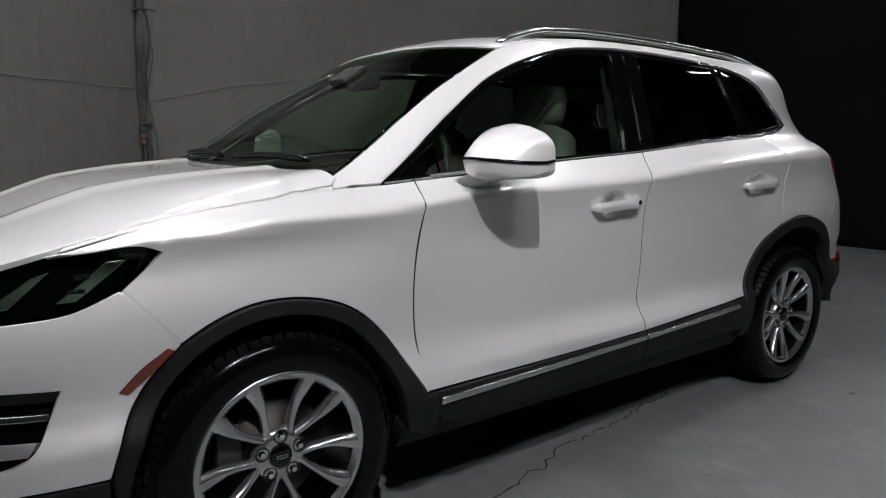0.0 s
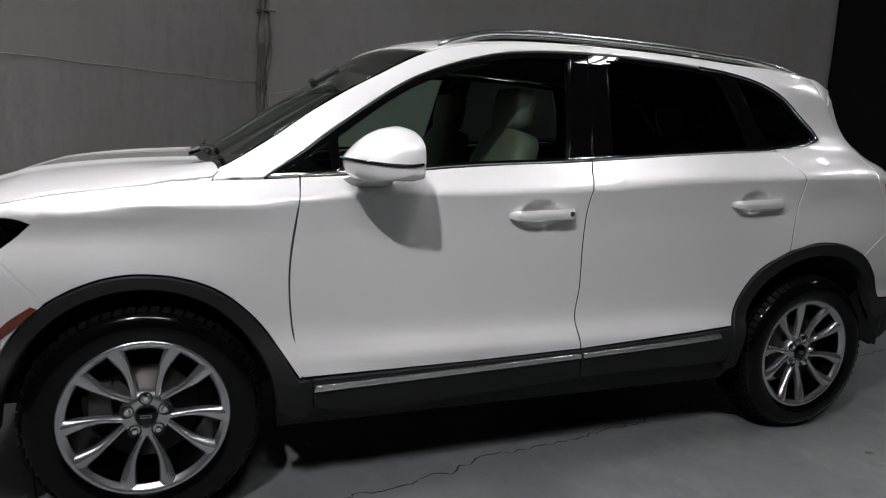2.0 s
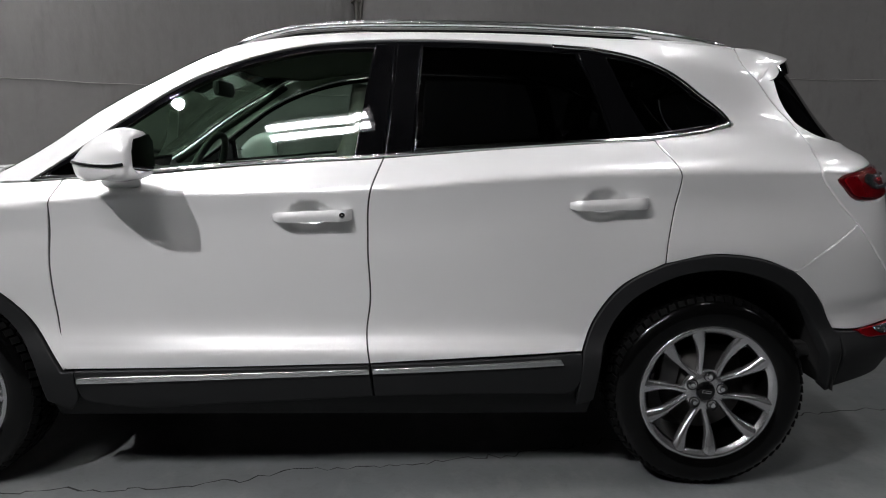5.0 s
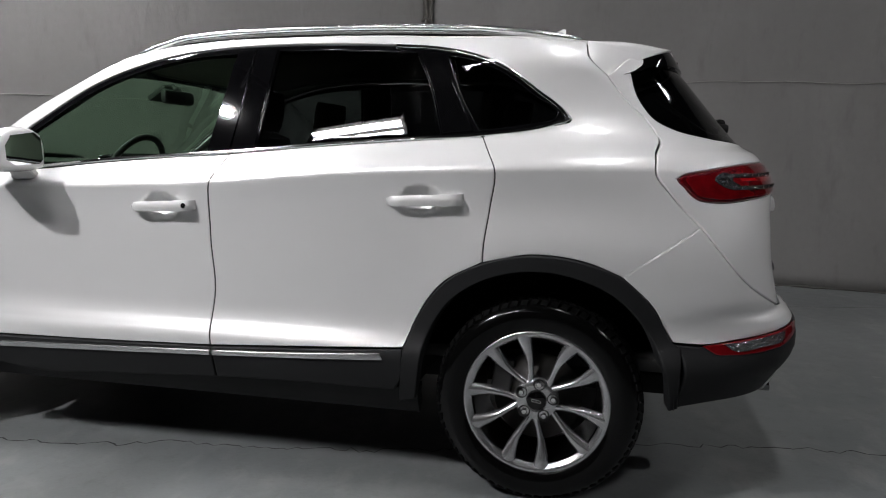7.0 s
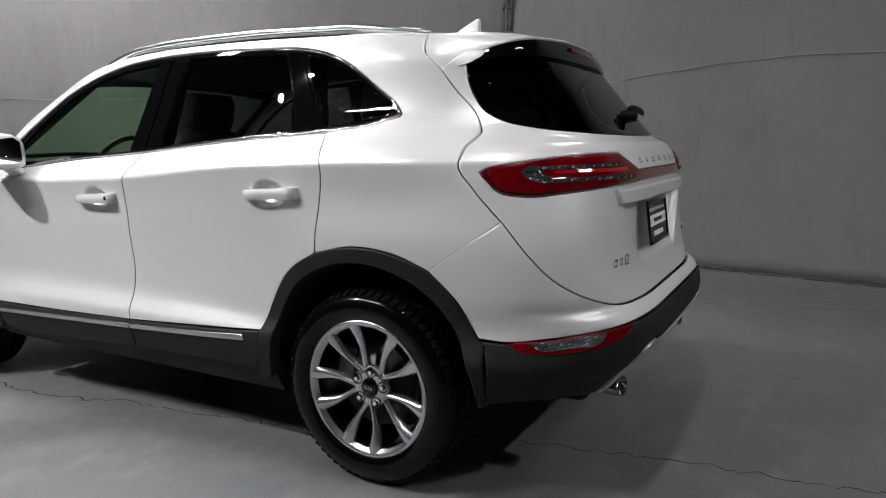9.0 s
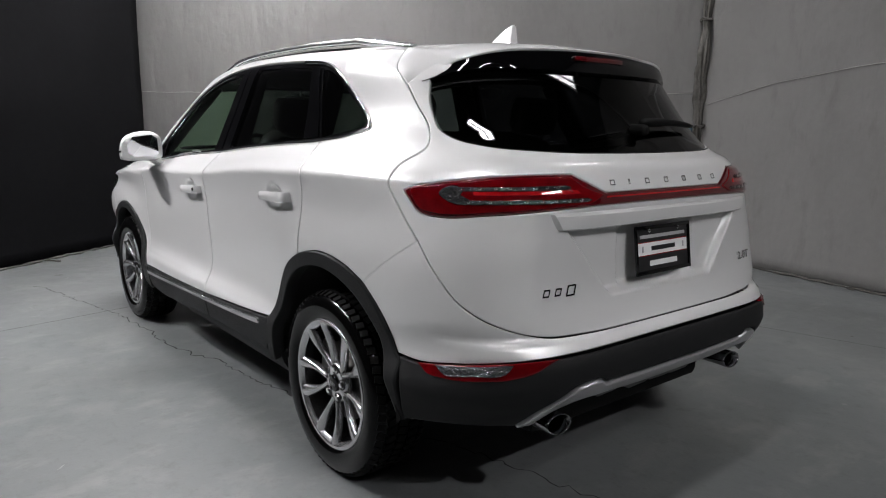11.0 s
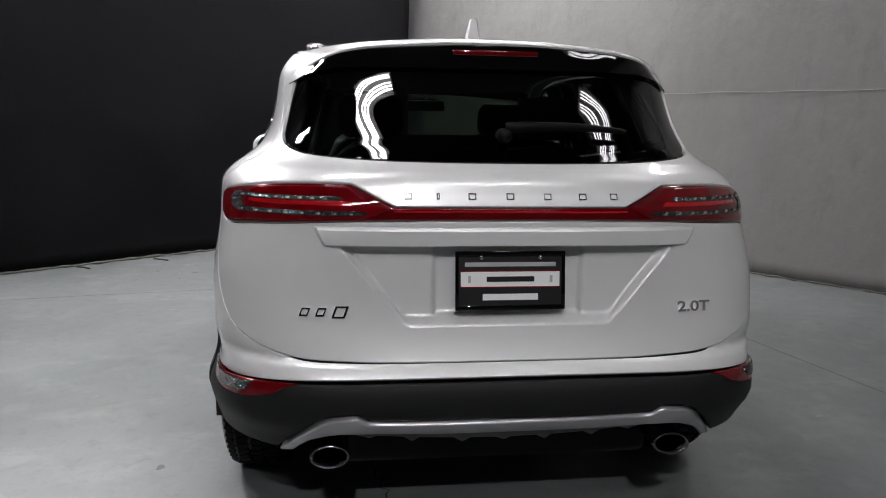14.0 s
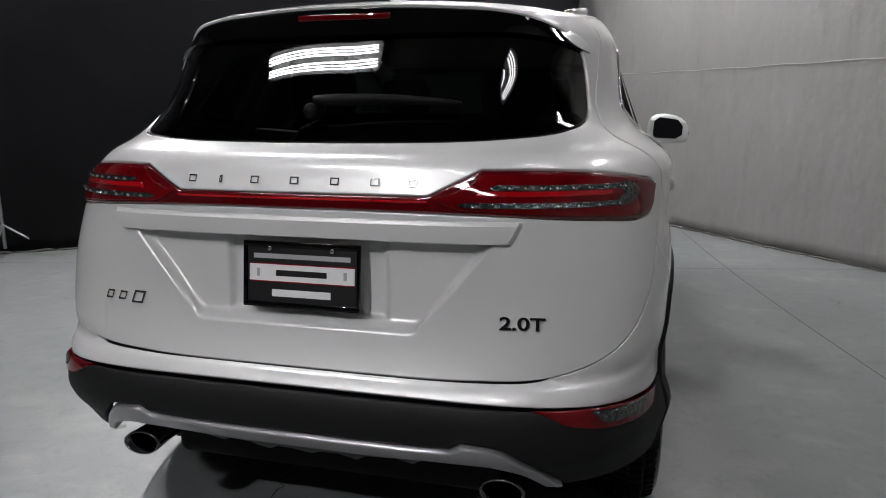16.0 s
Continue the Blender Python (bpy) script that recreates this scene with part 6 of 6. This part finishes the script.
def gathered_corner():
    """Bunched cloth in the wall corner, tied with cord."""
    root = new("gathered_curtain")
    c = Vector((*CORNERS["rope"], 0)) + Vector((0.02, -0.10, 0))
    root.location = c
    rng = random.Random(4)
    n, m = 34, 150
    rows = []
    bm = bmesh.new()
    for j in range(m + 1):
        z = 4.6 * j / m
        tie = 0.55 + 0.45 * min(1, abs(z - 1.33) / 0.35) * min(1, abs(z - 2.35) / 0.3)
        ring = []
        for i in range(n):
            w = 2 * math.pi * i / n
            r = (0.042 + 0.016 * math.sin(5 * w + 2 * math.sin(z * 2.1)) + 0.045 * noise.noise(Vector((math.cos(w) * 2, math.sin(w) * 2, z * 3.4))) + 0.02 * noise.noise(Vector((math.cos(w) * 5, math.sin(w) * 5, z * 9)))) * tie
            if z < 0.6:
                r *= 1 + (0.6 - z) * 0.9
            ring.append(bm.verts.new((r * math.cos(w) + 0.02 * math.sin(z * 3), r * math.sin(w) + 0.01 * math.sin(z * 5), z)))
        rows.append(ring)
    for a, b in zip(rows, rows[1:]):
        for i in range(n):
            bm.faces.new((a[i], a[(i + 1) % n], b[(i + 1) % n], b[i]))
    part("gathered_cloth", bm, SOILED, root, sharp=80)
    bm = bmesh.new()
    tube(bm, [(0.055 + 0.03 * math.sin(7 * z) + 0.02 * noise.noise(Vector((0, 0, z * 9))), -0.05 - 0.01 * math.sin(11 * z), z) for z in np.linspace(0.25, 4.5, 90)], 0.005, 6)
    part("hanging_cord", bm, CORD_AND_SHADE, root)
    for zz in (1.33, 2.36, 2.62):
        bm = bmesh.new()
        tube(bm, [(0.05 * math.cos(w), 0.05 * math.sin(w), zz + 0.012 * math.sin(3 * w)) for w in np.linspace(0, 6.5, 26)], 0.012, 6)
        part("tie_cord", bm, CORD_AND_SHADE, root)
    bm = bmesh.new()
    tube(bm, [(0.0, -0.06, 2.36), (0.10, -0.09, 2.35), (0.12, -0.09, 2.34)], 0.008, 6)
    part("hook", bm, CORD_AND_SHADE, root)
    for zz, h, mat in ((1.285, 0.05, principled("blue_strap", (0.03, 0.06, 0.09), 0.6)), (1.22, 0.055, principled("yellow_strap", (0.14, 0.11, 0.07), 0.6)), (1.165, 0.04, principled("yellow_strap_end", (0.12, 0.10, 0.07), 0.6))):
        bm = bmesh.new()
        box(bm, -0.045, -0.075, zz, 0.04, 0.025, h, 0.006)
        part("strap", bm, mat, root)
    return tagged(root, "grey canvas gathered in the wall corner and tied with dark cord", "curtain")


gathered_corner()
for k, (x, y, sx, sy, ang) in enumerate(((-0.95, 4.02, 0.14, 0.05, 35), (-0.33, 4.05, 0.30, 0.06, -8), (0.1, 4.05, 0.2, 0.05, -10))):
    bm = bmesh.new()
    box(bm, 0, 0, 0.016, sx, sy, 0.032, 0.004)
    ob = part("wood_offcut", bm, vary(principled("raw_pine_offcut" if k != 1 else "stained_offcut", (0.22, 0.165, 0.11) if k != 1 else (0.12, 0.065, 0.045), 0.7), 9, 0.25, stretch=(1, 8, 8)), None)
    ob.matrix_basis = pose(x, y, 0.001, 0, 0, ang)
    tagged(ob, "small raw wood offcut lying on the floor by the wall", "wood offcut", "offcuts along the wall")
for x, y, ang in ((-2.80, -2.38, 60), (-3.90, -1.05, 40), (-2.44, -2.95, 55)):
    bm = bmesh.new()
    tube(bm, [(-0.09, 0, 0.008), (0.0, 0.012, 0.008), (0.09, 0, 0.008)], 0.008, 6)
    ob = part("curtain_tie", bm, CORD_AND_SHADE, None)
    ob.matrix_basis = pose(x + 0.06, y + 0.04, 0, 0, 0, ang)
    tagged(ob, "dark cord end lying on the floor below the curtain", "cord", "cord ends by the curtain")
root = new("light_stand")
root.location = (-1.22, -4.62, 0)
STEEL = principled("dull_steel_tube", (0.45, 0.45, 0.45), 0.35, 0.9)
bm = bmesh.new()
tube(bm, [(0, 0, 0.06), (0, 0, 1.5)], 0.014, 10)
tube(bm, [(0, 0, 1.5), (0, 0, 2.15)], 0.010, 10)
part("pole", bm, STEEL, root)
for a in (30, 150, 270):
    bm = bmesh.new()
    tube(bm, [(0, 0, 0.28), (0.34 * math.cos(radians(a)), 0.34 * math.sin(radians(a)), 0.012)], 0.009, 8)
    part("leg", bm, STEEL, root)
bm = bmesh.new()
tube(bm, [(0, 0, 2.13), (0.16, -0.05, 2.13)], 0.012, 8)
part("arm", bm, STEEL, root)
tagged(root, "thin steel lighting stand in front of the black curtain", "light stand")

# dirty cloth hems and the shadow line at the wall foot, as dark cords
def hem_and_shadow(a, b, k0, k1, thick, seed):
    bm = bmesh.new()
    rng = random.Random(seed)
    pts, rad = [], []
    n = int((k1 - k0) / 0.07)
    for i in range(n + 1):
        k = k0 + (k1 - k0) * i / n
        pts.append(tuple(on_wall(a, b, k, 0.075 + rng.uniform(-0.012, 0.02)) + Vector((0, 0, 0.006 + rng.uniform(0, 0.008)))))
        rad.append(thick * rng.uniform(0.4, 1.5))
    tube(bm, pts, rad, 7, 0.7)
    return tagged(part("hem_and_shadow", bm, CORD_AND_SHADE, None), "dark dirty cloth hem and its painted shadow line along the wall foot", "wall hem", kind="structure")


hem_and_shadow("front", "rope", 1.6, 7.2, 0.011, 1)
hem_and_shadow("rope", "right", 0.2, 6.4, 0.013, 2)
hem_and_shadow("front_left", "curtain_end", 0.3, 8.5, 0.016, 3)

# paint blisters, chips and stains on the floor
PALE = vary(principled("scuffed_pale_paint", (0.25, 0.255, 0.25), 0.6), 20, 0.15)
STAIN = vary(principled("brown_stain", (0.09, 0.082, 0.07), 0.6), 20, 0.2)
rng = random.Random(11)


def blot(x, y, r, mat, label, squash=0.5, ang=0.0):
    bm = bmesh.new()
    vs = []
    for i in range(18):
        w = 2 * math.pi * i / 18
        q = r * (0.75 + 0.45 * noise.noise(Vector((x * 3 + math.cos(w), y * 3 + math.sin(w), r * 40))))
        px, py = q * math.cos(w), q * squash * math.sin(w)
        vs.append(bm.verts.new((x + px * math.cos(ang) - py * math.sin(ang), y + px * math.sin(ang) + py * math.cos(ang), 0.0012)))
    bm.faces.new(vs)
    return tagged(part("floor_mark", bm, mat, None, smooth=False), label, "floor mark", "marks on the floor", kind="structure")


blot(1.44, -1.19, 0.035, STAIN, "small brown stain on the painted floor", 0.6)
for x, y, r in ((-2.62, -1.78, 0.07), (-1.2, -1.9, 0.06), (-0.9, -1.75, 0.05), (-1.75, -1.45, 0.05), (-2.2, -2.2, 0.05), (0.2, -2.0, 0.03), (0.7, -1.7, 0.03), (3.0, 0.9, 0.03), (2.7, 1.4, 0.025), (1.2, 1.7, 0.03), (-1.9, 2.3, 0.03), (-3.0, -0.6, 0.04)):
    blot(x, y, r, PALE, "pale scuff in the floor paint", rng.uniform(0.15, 0.5), rng.uniform(0, 3))
for i in range(26):
    blot(rng.uniform(-3.6, -1.2), rng.uniform(-2.4, -1.0), rng.uniform(0.015, 0.07), PALE if i % 3 else STAIN, "pale scuff in the floor paint" if i % 3 else "small brown stain on the painted floor", rng.uniform(0.12, 0.45), rng.uniform(0, 3))
for i in range(22):
    x, y = rng.uniform(-4, 4.5), rng.uniform(-3, 3.2)
    if abs(x) < 2.4 and abs(y) < 1.1:
        continue
    blot(x, y, rng.uniform(0.008, 0.02), STAIN if i % 2 else PALE, "small chip in the floor paint", rng.uniform(0.3, 0.9), rng.uniform(0, 3))
